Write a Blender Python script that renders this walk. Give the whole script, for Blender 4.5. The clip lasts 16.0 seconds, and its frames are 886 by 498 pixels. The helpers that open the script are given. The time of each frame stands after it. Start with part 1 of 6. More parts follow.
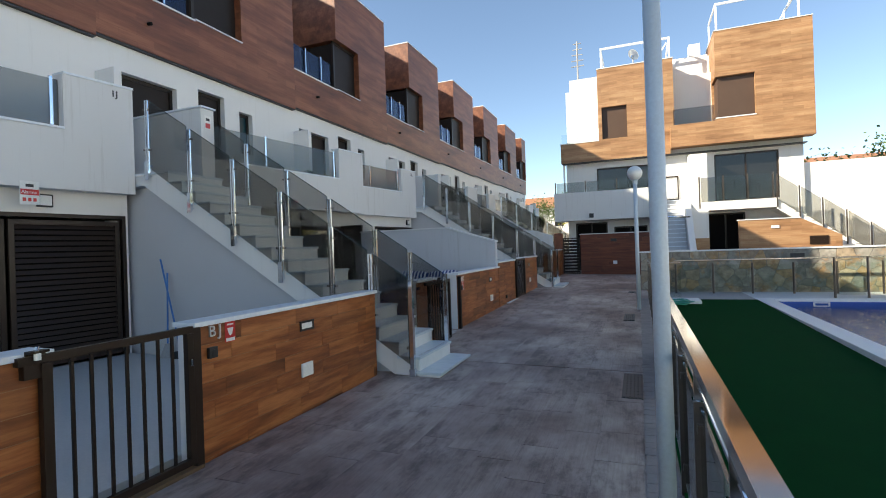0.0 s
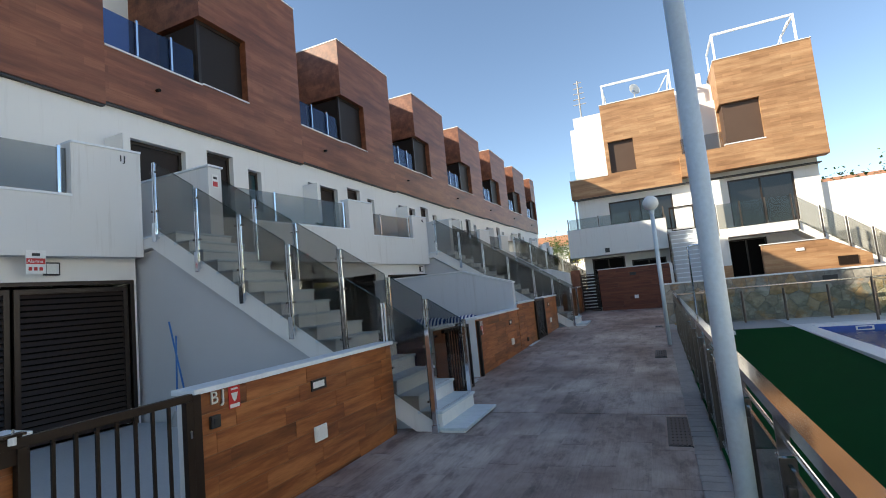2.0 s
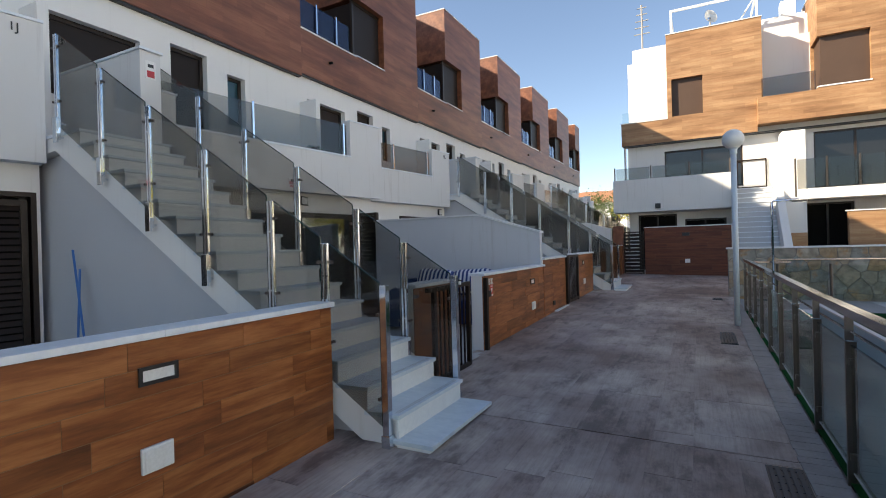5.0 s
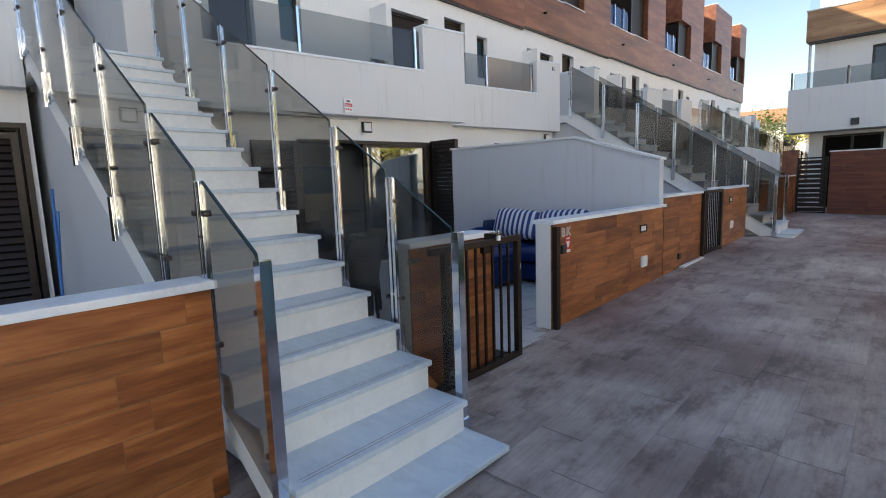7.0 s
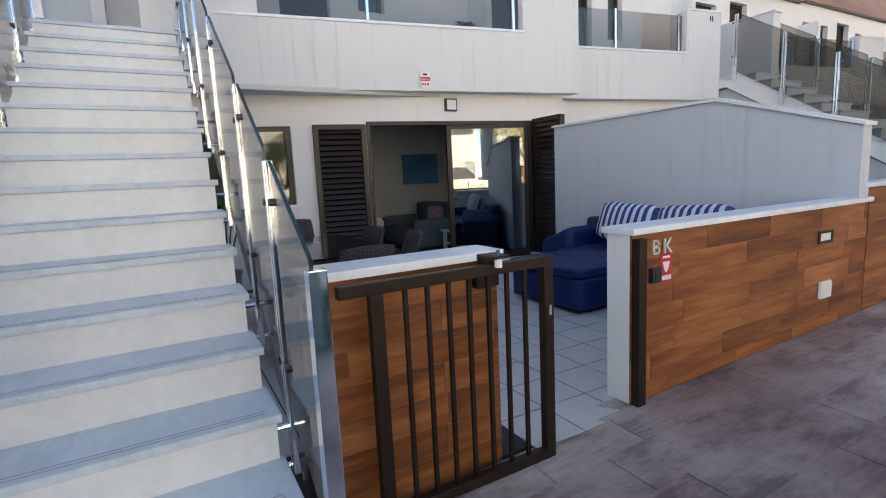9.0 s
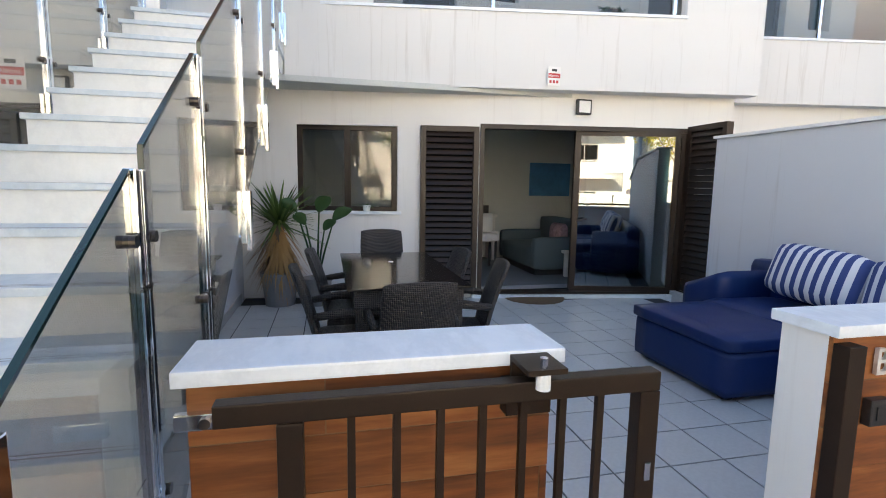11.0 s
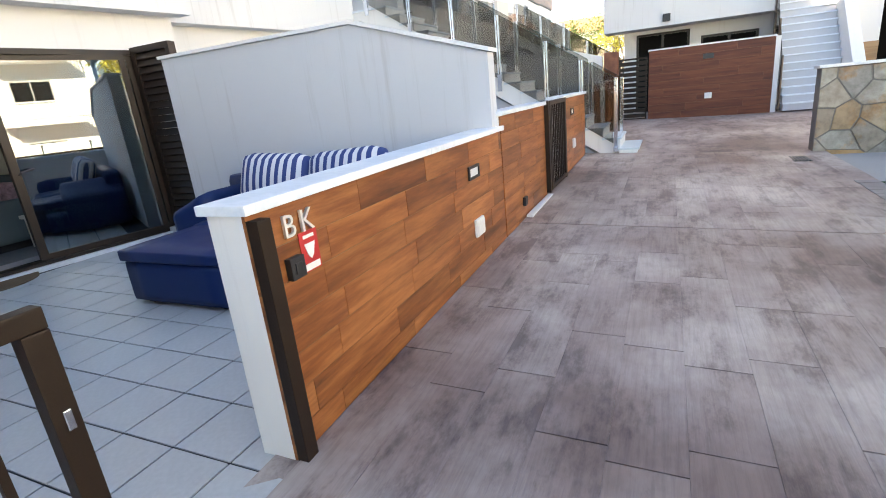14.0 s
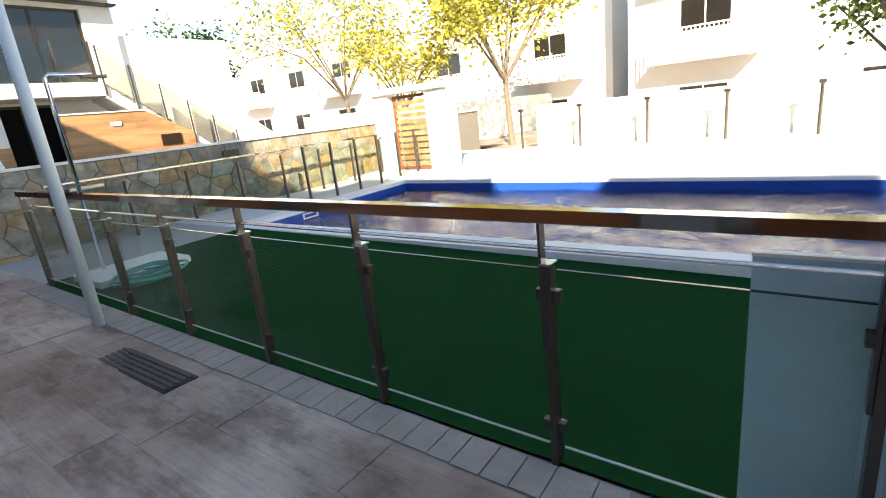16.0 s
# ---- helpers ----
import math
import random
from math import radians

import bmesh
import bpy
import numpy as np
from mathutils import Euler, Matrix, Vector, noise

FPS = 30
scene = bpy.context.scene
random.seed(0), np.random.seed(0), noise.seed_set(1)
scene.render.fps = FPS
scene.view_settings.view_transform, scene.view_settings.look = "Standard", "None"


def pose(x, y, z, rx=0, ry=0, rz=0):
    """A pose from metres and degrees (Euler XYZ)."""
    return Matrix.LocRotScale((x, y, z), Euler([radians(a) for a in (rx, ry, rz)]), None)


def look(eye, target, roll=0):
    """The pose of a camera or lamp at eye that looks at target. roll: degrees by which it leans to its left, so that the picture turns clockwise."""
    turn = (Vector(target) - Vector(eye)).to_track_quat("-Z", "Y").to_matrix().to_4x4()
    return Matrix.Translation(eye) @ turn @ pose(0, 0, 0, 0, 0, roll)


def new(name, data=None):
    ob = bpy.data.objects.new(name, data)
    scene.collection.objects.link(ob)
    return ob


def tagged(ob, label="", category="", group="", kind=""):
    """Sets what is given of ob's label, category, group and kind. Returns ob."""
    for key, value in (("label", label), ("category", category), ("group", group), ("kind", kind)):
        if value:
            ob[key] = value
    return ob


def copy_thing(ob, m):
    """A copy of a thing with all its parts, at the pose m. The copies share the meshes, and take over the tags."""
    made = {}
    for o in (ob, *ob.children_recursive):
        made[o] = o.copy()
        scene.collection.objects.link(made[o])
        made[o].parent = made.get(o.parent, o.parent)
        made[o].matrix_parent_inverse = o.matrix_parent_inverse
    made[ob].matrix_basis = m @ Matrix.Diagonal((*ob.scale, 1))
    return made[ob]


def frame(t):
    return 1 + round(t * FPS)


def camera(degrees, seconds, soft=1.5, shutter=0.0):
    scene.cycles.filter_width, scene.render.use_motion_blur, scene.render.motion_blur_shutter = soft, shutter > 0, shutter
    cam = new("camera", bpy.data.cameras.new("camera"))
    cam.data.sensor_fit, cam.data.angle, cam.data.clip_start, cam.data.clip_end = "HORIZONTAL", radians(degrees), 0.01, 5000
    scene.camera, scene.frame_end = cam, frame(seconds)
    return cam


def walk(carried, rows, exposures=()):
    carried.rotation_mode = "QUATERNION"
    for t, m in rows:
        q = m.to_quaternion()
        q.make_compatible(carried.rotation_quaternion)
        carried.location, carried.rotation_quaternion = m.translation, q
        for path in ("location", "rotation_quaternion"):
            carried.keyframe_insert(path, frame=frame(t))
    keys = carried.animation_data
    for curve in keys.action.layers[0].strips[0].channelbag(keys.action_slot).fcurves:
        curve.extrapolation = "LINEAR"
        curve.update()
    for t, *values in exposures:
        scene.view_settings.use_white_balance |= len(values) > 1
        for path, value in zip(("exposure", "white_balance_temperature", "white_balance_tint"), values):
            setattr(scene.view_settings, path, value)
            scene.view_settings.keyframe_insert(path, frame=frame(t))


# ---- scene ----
cam = camera(83.9, 16.0, soft=1.0)
METRES, EYE, TILT, LEAN, TURN = 8.0, 1.45, 0.0, 0.0, 21.6
ROWS = [
    (0.0, 0.0, 0.0, 0.0, 0.0, 0.07, 1.95),
    (0.5, -0.0047, 0.0149, -0.0008, 1.0, 3.08, 1.53),
    (1.0, 0.0005, 0.0281, -0.0031, -0.25, 4.02, 3.03),
    (1.5, -0.0001, 0.0302, -0.0011, 0.19, 4.28, 6.17),
    (2.0, -0.0016, 0.0342, -0.0014, 1.79, 5.47, 5.5),
    (2.5, -0.006, 0.0429, -0.0011, 1.88, 5.39, 4.53),
    (3.0, -0.0152, 0.0658, -0.0029, 1.88, 5.32, 3.56),
    (3.5, -0.0081, 0.1209, -0.0053, 1.86, 4.37, 1.04),
    (4.0, 0.0058, 0.1764, -0.008, 2.61, 2.85, 0.67),
    (6.5, 0.1019, 0.4675, -0.0105, 16.44, -5.34, 2.21),
    (7.0, 0.1108, 0.5259, -0.0089, 21.22, -7.53, 1.92),
    (7.5, 0.128, 0.5793, -0.0098, 26.11, -7.32, 3.08),
    (8.0, 0.1354, 0.636, -0.011, 30.13, -6.16, 2.96),
    (8.5, 0.1368, 0.6883, -0.0139, 34.27, -6.96, 3.28),
    (11.0, 0.0875, 0.8461, -0.0059, 55.41, -7.29, -0.88),
    (11.5, 0.0821, 0.8511, -0.0012, 55.09, -3.31, 0.07),
    (12.0, 0.0821, 0.8574, -0.004, 49.74, -4.41, 1.24),
    (12.5, 0.0847, 0.8594, -0.0073, 44.87, -6.7, 1.55),
    (13.0, 0.0909, 0.8613, -0.0108, 37.46, -8.87, 3.1),
    (13.5, 0.1012, 0.8654, -0.0153, 22.89, -12.62, 4.59),
    (14.0, 0.1159, 0.8698, -0.0199, 1.94, -17.03, 5.75),
    (14.5, 0.1301, 0.8704, -0.0209, -19.73, -19.97, 5.8),
    (15.0, 0.1451, 0.8666, -0.0202, -40.78, -20.05, 4.33),
    (15.5, 0.159, 0.8584, -0.0186, -58.88, -18.34, 4.94),
    (16.0, 0.1688, 0.8494, -0.0143, -76.82, -15.88, 6.22),
]
EXPOSURES = [(0.0, 1.45, 7150, 6), (2.0, 1.4, 7050, 6), (4.0, 1.37, 7350, 9), (7.0, 1.89, 7750, 12), (8.5, 2.15, 8050, 14), (11.0, 2.8, 8550, 13), (13.0, 2.94, 8550, 13), (14.0, 3.14, 8650, 11), (14.5, 3.08, 8550, 12), (15.0, 2.72, 8400, 10), (15.5, 2.27, 8300, 7), (16.0, 2.15, 8100, 6)]
walk(cam, [(t, pose(0, 0, EYE, TILT, LEAN, TURN) @ pose(METRES * x, METRES * y, METRES * z, 90 + pitch, roll, yaw)) for t, x, y, z, yaw, pitch, roll in ROWS], EXPOSURES)

# ---- daylight: clear sky, low winter sun from behind the left-hand terrace ----
SUN_EL, SUN_TRAVEL = 29.0, Vector((0.853, 0.522))
sky_world = bpy.data.worlds.new("sky")
scene.world = sky_world
sky_world.use_nodes = True
wn = sky_world.node_tree
sky = wn.nodes.new("ShaderNodeTexSky")
sky.sky_type, sky.sun_disc = "NISHITA", False
sky.sun_elevation = radians(SUN_EL)
sky.sun_rotation = math.atan2(-SUN_TRAVEL.x, -SUN_TRAVEL.y)
sky.altitude, sky.air_density, sky.dust_density, sky.ozone_density = 400, 0.8, 0.0, 1.4
wn.links.new(sky.outputs[0], wn.nodes["Background"].inputs[0])
wn.nodes["Background"].inputs[1].default_value = 0.10
sun = new("sun", bpy.data.lights.new("sun", "SUN"))
sun.data.energy, sun.data.angle, sun.data.color = 4.2, radians(0.5), (1.0, 0.92, 0.80)
sun_dir = Vector((SUN_TRAVEL.x, SUN_TRAVEL.y, 0)).normalized() * math.cos(radians(SUN_EL)) - Vector((0, 0, math.sin(radians(SUN_EL))))
sun.matrix_world = look((0, 0, 30), Vector((0, 0, 30)) + sun_dir)


# ---- materials ----
def nodes_of(name):
    m = bpy.data.materials.new(name)
    m.use_nodes = True
    t = m.node_tree
    return m, t, t.nodes["Principled BSDF"]


def put(t, kind, **inputs):
    n = t.nodes.new(kind)
    for key, value in inputs.items():
        n.inputs[key.replace("_", " ")].default_value = value
    return n


def ramp(t, source, stops):
    r = t.nodes.new("ShaderNodeValToRGB")
    while len(r.color_ramp.elements) < len(stops):
        r.color_ramp.elements.new(0.5)
    for e, (p, c) in zip(r.color_ramp.elements, stops):
        e.position, e.color = p, (*c, 1)
    t.links.new(source, r.inputs[0])
    return r.outputs[0]


def blend(t, a, b, factor, how="MIX"):
    n = t.nodes.new("ShaderNodeMix")
    n.data_type, n.blend_type = "RGBA", how
    for i, v in ((0, factor), (6, a), (7, b)):
        if isinstance(v, (int, float, tuple)):
            n.inputs[i].default_value = (*v, 1) if isinstance(v, tuple) else v
        else:
            t.links.new(v, n.inputs[i])
    return n.outputs[2]


def coords(t, scale=(1, 1, 1), jitter=0.0):
    tc = t.nodes.new("ShaderNodeTexCoord")
    mp = t.nodes.new("ShaderNodeMapping")
    mp.inputs["Scale"].default_value = scale
    t.links.new(tc.outputs["Object"], mp.inputs[0])
    if jitter:
        oi = t.nodes.new("ShaderNodeObjectInfo")
        mu = t.nodes.new("ShaderNodeMath")
        mu.operation = "MULTIPLY"
        mu.inputs[1].default_value = jitter
        t.links.new(oi.outputs["Random"], mu.inputs[0])
        t.links.new(mu.outputs[0], mp.inputs["Location"])
    return mp.outputs[0]


def noise_of(t, vec, scale, detail=4.0, rough=0.6):
    n = put(t, "ShaderNodeTexNoise", Scale=scale, Detail=detail, Roughness=rough)
    t.links.new(vec, n.inputs[0])
    return n.outputs[0]


def bump(t, p, height, strength, distance=0.01):
    b = put(t, "ShaderNodeBump", Strength=strength, Distance=distance)
    t.links.new(height, b.inputs["Height"])
    t.links.new(b.outputs[0], p.inputs["Normal"])


def shade(c, f):
    return tuple(min(1, v * f) for v in c)


def plain(name, color, rough=0.6, metal=0.0, vary=0.12, grain=60.0, relief=0.15, patch=1.2, coat=0.0, spec=0.5):
    """A worn surface: broad patches, fine grain, slight relief."""
    m, t, p = nodes_of(name)
    v = coords(t)
    big, fine = noise_of(t, v, patch, 5), noise_of(t, v, grain, 3)
    c = blend(t, shade(color, 1 - vary), shade(color, 1 + vary), big)
    c = blend(t, c, ramp(t, fine, [(0.35, (0.82, 0.82, 0.82)), (0.65, (1, 1, 1))]), 0.5, "MULTIPLY")
    t.links.new(c, p.inputs["Base Color"])
    p.inputs["Roughness"].default_value, p.inputs["Metallic"].default_value = rough, metal
    p.inputs["Coat Weight"].default_value = coat
    p.inputs["Specular IOR Level"].default_value = spec
    rr = t.nodes.new("ShaderNodeMapRange")
    rr.inputs["To Min"].default_value, rr.inputs["To Max"].default_value = max(0.02, rough - 0.1), min(1, rough + 0.1)
    t.links.new(big, rr.inputs[0])
    t.links.new(rr.outputs[0], p.inputs["Roughness"])
    if relief:
        bump(t, p, fine, relief, 0.004)
    return m


def render_white(name, color, streak=0.25):
    """Painted render with rain streaks that run down from the copings."""
    m, t, p = nodes_of(name)
    v = coords(t)
    patch, fine = noise_of(t, v, 0.9, 5), noise_of(t, v, 140, 3)
    runs = noise_of(t, coords(t, (5, 5, 0.25)), 2.2, 5, 0.7)
    c = blend(t, shade(color, 0.93), color, patch)
    c = blend(t, c, ramp(t, runs, [(0.56, (1, 1, 1)), (0.78, (0.72, 0.69, 0.66))]), streak, "MULTIPLY")
    t.links.new(c, p.inputs["Base Color"])
    p.inputs["Roughness"].default_value = 0.85
    bump(t, p, fine, 0.25, 0.004)
    return m


def wood_tile(name, dark, mid, light, axis, rough=0.38, jitter=0.0, plank=None):
    """Wood-look porcelain: long grain along the axis, knots and board-to-board change."""
    m, t, p = nodes_of(name)
    sc = {"y": (9, 0.9, 9), "x": (0.9, 9, 9), "z": (9, 9, 0.9)}[axis]
    v = coords(t, tuple(q * 0.45 for q in sc) if plank else sc, jitter)
    w = noise_of(t, v, 1.1, 6, 0.65)
    fine = noise_of(t, coords(t, tuple(s * 6 for s in sc), jitter), 1.5, 3)
    c = ramp(t, w, [(0.30, dark), (0.48, mid), (0.62, light), (0.75, mid)])
    c = blend(t, c, ramp(t, fine, [(0.3, (0.75, 0.72, 0.7)), (0.6, (1, 1, 1))]), 0.25 if plank else 0.55, "MULTIPLY")
    cloud = noise_of(t, coords(t), 0.8, 3)
    c = blend(t, c, ramp(t, cloud, [(0.35, (0.82, 0.8, 0.78)), (0.65, (1.0, 1.0, 1.0))]), 0.7, "MULTIPLY")
    height = fine
    if jitter:
        oi = t.nodes.new("ShaderNodeObjectInfo")
        c = blend(t, c, ramp(t, oi.outputs["Random"], [(0.0, (0.60, 0.58, 0.55)), (0.4, (0.92, 0.90, 0.89)), (1.0, (1, 1, 1))]), 0.85, "MULTIPLY")
    if plank:
        br = put(t, "ShaderNodeTexBrick", Scale=1.0, Mortar_Size=0.004, Brick_Width=plank[0], Row_Height=plank[1], Bias=0.0)
        br.inputs["Color1"].default_value, br.inputs["Color2"].default_value = (0.70, 0.67, 0.64, 1), (1, 1, 1, 1)
        br.inputs["Mortar"].default_value = (0.74, 0.70, 0.66, 1)
        tc = t.nodes.new("ShaderNodeTexCoord")
        sep, com = t.nodes.new("ShaderNodeSeparateXYZ"), t.nodes.new("ShaderNodeCombineXYZ")
        add = t.nodes.new("ShaderNodeMath")
        t.links.new(tc.outputs["Object"], sep.inputs[0])
        t.links.new(sep.outputs["X"], add.inputs[0])
        t.links.new(sep.outputs["Y"], add.inputs[1])
        t.links.new(add.outputs[0], com.inputs["X"])
        t.links.new(sep.outputs["Z"], com.inputs["Y"])
        t.links.new(com.outputs[0], br.inputs[0])
        c = blend(t, c, br.outputs[0], 0.8, "MULTIPLY")
    t.links.new(c, p.inputs["Base Color"])
    p.inputs["Roughness"].default_value = rough
    bump(t, p, height, 0.12, 0.003)
    return m


def marble(name, color, vein):
    m, t, p = nodes_of(name)
    v = coords(t, (1, 2.2, 2.2))
    big, fine = noise_of(t, v, 1.3, 6, 0.7), noise_of(t, v, 9, 5, 0.7)
    c = ramp(t, big, [(0.36, color), (0.46, shade(color, 0.97)), (0.52, vein), (0.58, shade(color, 0.98))])
    c = blend(t, c, ramp(t, fine, [(0.4, shade(color, 1.1)), (0.6, (1, 1, 1))]), 0.3, "MULTIPLY")
    t.links.new(c, p.inputs["Base Color"])
    p.inputs["Roughness"].default_value = 0.32
    return m


def clear(name, tint, rough=0.0, alpha=0.12):
    """Thin pane: mostly see-through, mirror-like at a slant."""
    m, t, p = nodes_of(name)
    tr = put(t, "ShaderNodeBsdfTransparent")
    tr.inputs[0].default_value = (*tint, 1)
    gl = put(t, "ShaderNodeBsdfGlossy")
    gl.inputs["Roughness"].default_value = 0.01 + rough
    lw = put(t, "ShaderNodeLayerWeight", Blend=0.5)
    pw = t.nodes.new("ShaderNodeMath")
    pw.operation = "POWER"
    pw.inputs[1].default_value = 5.0
    t.links.new(lw.outputs["Facing"], pw.inputs[0])
    add = t.nodes.new("ShaderNodeMath")
    add.inputs[1].default_value = alpha
    add.use_clamp = True
    t.links.new(pw.outputs[0], add.inputs[0])
    mx = t.nodes.new("ShaderNodeMixShader")
    t.links.new(add.outputs[0], mx.inputs[0])
    t.links.new(tr.outputs[0], mx.inputs[1])
    t.links.new(gl.outputs[0], mx.inputs[2])
    t.links.new(mx.outputs[0], t.nodes["Material Output"].inputs[0])
    return m


def paving(name, along):
    m, t, p = nodes_of(name)
    v = coords(t, (1, 1, 1))
    big, mid = noise_of(t, v, 0.55, 6, 0.62), noise_of(t, coords(t, (1.5, 0.6, 1), 0.35 if along else 0.0), 2.6, 6, 0.72)
    grain = noise_of(t, coords(t, (34, 1.7, 34) if along else (30, 30, 30), 30.0), 1.6, 5, 0.7)
    c = ramp(t, big, [(0.36, (0.235, 0.165, 0.140)), (0.50, (0.400, 0.322, 0.285)), (0.64, (0.57, 0.498, 0.440))])
    c = blend(t, c, ramp(t, mid, [(0.37, (0.42, 0.37, 0.37)), (0.49, (0.86, 0.83, 0.83)), (0.60, (1, 1, 1))]), 0.95, "MULTIPLY")
    c = blend(t, c, ramp(t, grain, [(0.36, (0.50, 0.46, 0.47)), (0.55, (1, 1, 1))]), 0.33, "MULTIPLY")
    oi = t.nodes.new("ShaderNodeObjectInfo")
    c = blend(t, c, ramp(t, oi.outputs["Random"], [(0, (0.80, 0.74, 0.75)), (0.5, (0.95, 0.93, 0.90)), (1, (1, 1, 1))]), 0.6, "MULTIPLY")
    t.links.new(c, p.inputs["Base Color"])
    rr = t.nodes.new("ShaderNodeMapRange")
    rr.inputs["To Min"].default_value, rr.inputs["To Max"].default_value = 0.45, 0.75
    t.links.new(mid, rr.inputs[0])
    t.links.new(rr.outputs[0], p.inputs["Roughness"])
    bump(t, p, grain, 0.35, 0.006)
    return m


WHITE = render_white("white_render", (0.78, 0.77, 0.745), 0.35)
STAINED = render_white("stained_white_render", (0.70, 0.70, 0.69), 0.75)
# White plaster with shade put into its colour, for under-stair wall and risers.
SHADED_PLASTER = plain("shaded_grey_plaster", (0.52, 0.53, 0.55), 0.85, vary=0.06, grain=120)
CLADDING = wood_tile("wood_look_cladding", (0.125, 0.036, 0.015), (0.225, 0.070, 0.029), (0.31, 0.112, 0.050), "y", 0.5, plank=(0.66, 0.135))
# Paler copy of the cladding, sunlight put into its colour; grain along x.
CLADDING_SUNLIT = wood_tile("wood_look_cladding_sunlit", (0.24, 0.118, 0.050), (0.38, 0.205, 0.098), (0.48, 0.290, 0.150), "x", 0.55, plank=(0.66, 0.135))
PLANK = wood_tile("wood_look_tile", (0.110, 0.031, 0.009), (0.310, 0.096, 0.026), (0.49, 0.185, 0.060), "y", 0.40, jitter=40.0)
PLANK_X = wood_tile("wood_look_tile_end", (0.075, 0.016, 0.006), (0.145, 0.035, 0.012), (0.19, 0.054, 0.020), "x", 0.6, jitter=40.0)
GROUT = plain("tan_grout", (0.25, 0.135, 0.07), 0.9)
MARBLE = marble("white_marble", (0.78, 0.82, 0.85), (0.69, 0.73, 0.76))
RISER = marble("pale_marble_riser", (0.80, 0.81, 0.79), (0.74, 0.75, 0.74))
# Darker and bluer than the riser marble.
TREAD = marble("bluish_marble_tread", (0.62, 0.69, 0.73), (0.55, 0.62, 0.66))
STEEL = plain("stainless_steel", (0.74, 0.79, 0.86), 0.09, 1.0, vary=0.03, grain=200, relief=0.0)
STEEL_DARK = plain("tarnished_steel", (0.13, 0.11, 0.10), 0.30, 0.9, vary=0.2, grain=160, relief=0.05)
RAIL = plain("polished_rail", (0.36, 0.32, 0.29), 0.08, 1.0, vary=0.08, grain=200, relief=0.0)
IRON = plain("brown_painted_iron", (0.022, 0.012, 0.007), 0.45, 0.0, vary=0.2, grain=180, relief=0.1, spec=0.25)
ALU = plain("brown_aluminium", (0.025, 0.015, 0.010), 0.38, 0.0, vary=0.12, grain=220, relief=0.03, spec=0.38)
# Near-black, mostly for the darkness of unlit depth behind openings.
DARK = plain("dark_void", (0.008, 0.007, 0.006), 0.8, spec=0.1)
GLASS = clear("clear_rail_glass", (0.92, 0.95, 0.92), alpha=0.004)
GLASS_EDGE = plain("green_glass_edge", (0.006, 0.030, 0.028), 0.12, spec=0.4, relief=0)
GLASS_SMOKE = clear("smoked_stair_glass", (0.67, 0.665, 0.645), alpha=0.04)
GLASS_BLUE = clear("blue_balcony_glass", (0.32, 0.45, 0.75), alpha=0.05)
PANE = clear("window_glass", (0.80, 0.83, 0.83), alpha=0.08)
DOOR_PANE = clear("reflective_door_glass", (0.50, 0.66, 0.70), alpha=0.26)
BLIND = plain("dark_brown_blind", (0.022, 0.015, 0.012), 0.5, vary=0.15, relief=0.05, spec=0.2)
END_BLIND = plain("brown_blind", (0.085, 0.052, 0.036), 0.5, vary=0.15, relief=0.05, spec=0.3)
TEAL_PANE = plain("teal_window_pane", (0.015, 0.055, 0.065), 0.08, vary=0.1, relief=0, spec=0.5)
LETTER = plain("brushed_letter_steel", (0.74, 0.73, 0.70), 0.5, 0.6, vary=0.05, relief=0)
DARK_PANE = plain("dark_window_pane", (0.015, 0.014, 0.014), 0.06, vary=0.1, relief=0, spec=0.6)
PAVE = paving("stamped_concrete", True)
PAVE_BASE = paving("concrete_bed", False)
BORDER = plain("pale_cement_sett", (0.30, 0.265, 0.25), 0.8, vary=0.45, grain=45, relief=0.6, patch=4)
TERRACE_TILE = plain("grey_terrace_tile", (0.50, 0.50, 0.49), 0.42, vary=0.12, grain=40, relief=0.06, patch=2.0)
TILE_JOINT = plain("dark_joint", (0.03, 0.03, 0.033), 0.9)
LAMP_PAINT = plain("pale_blue_lamp_paint", (0.56, 0.63, 0.68), 0.35, vary=0.05)
TURF = plain("artificial_turf", (0.005, 0.050, 0.014), 0.95, vary=0.25, grain=220, relief=0.9, patch=3, spec=0.02)
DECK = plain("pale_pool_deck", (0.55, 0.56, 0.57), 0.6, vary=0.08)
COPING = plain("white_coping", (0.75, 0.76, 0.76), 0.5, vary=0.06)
POOL_TILE = plain("blue_pool_mosaic", (0.015, 0.075, 0.36), 0.2, vary=0.2, grain=30)
BLACK_PLASTIC = plain("black_plastic", (0.02, 0.02, 0.021), 0.45)
WHITE_PLASTIC = plain("white_plastic", (0.78, 0.78, 0.76), 0.4, vary=0.03)
RED_SIGN = plain("red_sign", (0.55, 0.03, 0.03), 0.35, vary=0.03, relief=0)
GREY_STONE = plain("grey_stone", (0.35, 0.34, 0.33), 0.8)


# ---- building helpers ----
def base_of(ob):
    p = Vector((0, 0, 0))
    while ob:
        p += ob.location
        ob = ob.parent
    return p


def thing(name, loc, label, category, group="", kind=""):
    ob = new(name)
    ob.location = loc
    ob.empty_display_size = 0.1
    return tagged(ob, label, category, group, kind)


def mesh_of(name, bm, material):
    me = bpy.data.meshes.new(name)
    bm.normal_update()
    bm.to_mesh(me)
    bm.free()
    for mt in (material if isinstance(material, tuple) else (material,)):
        me.materials.append(mt)
    return me


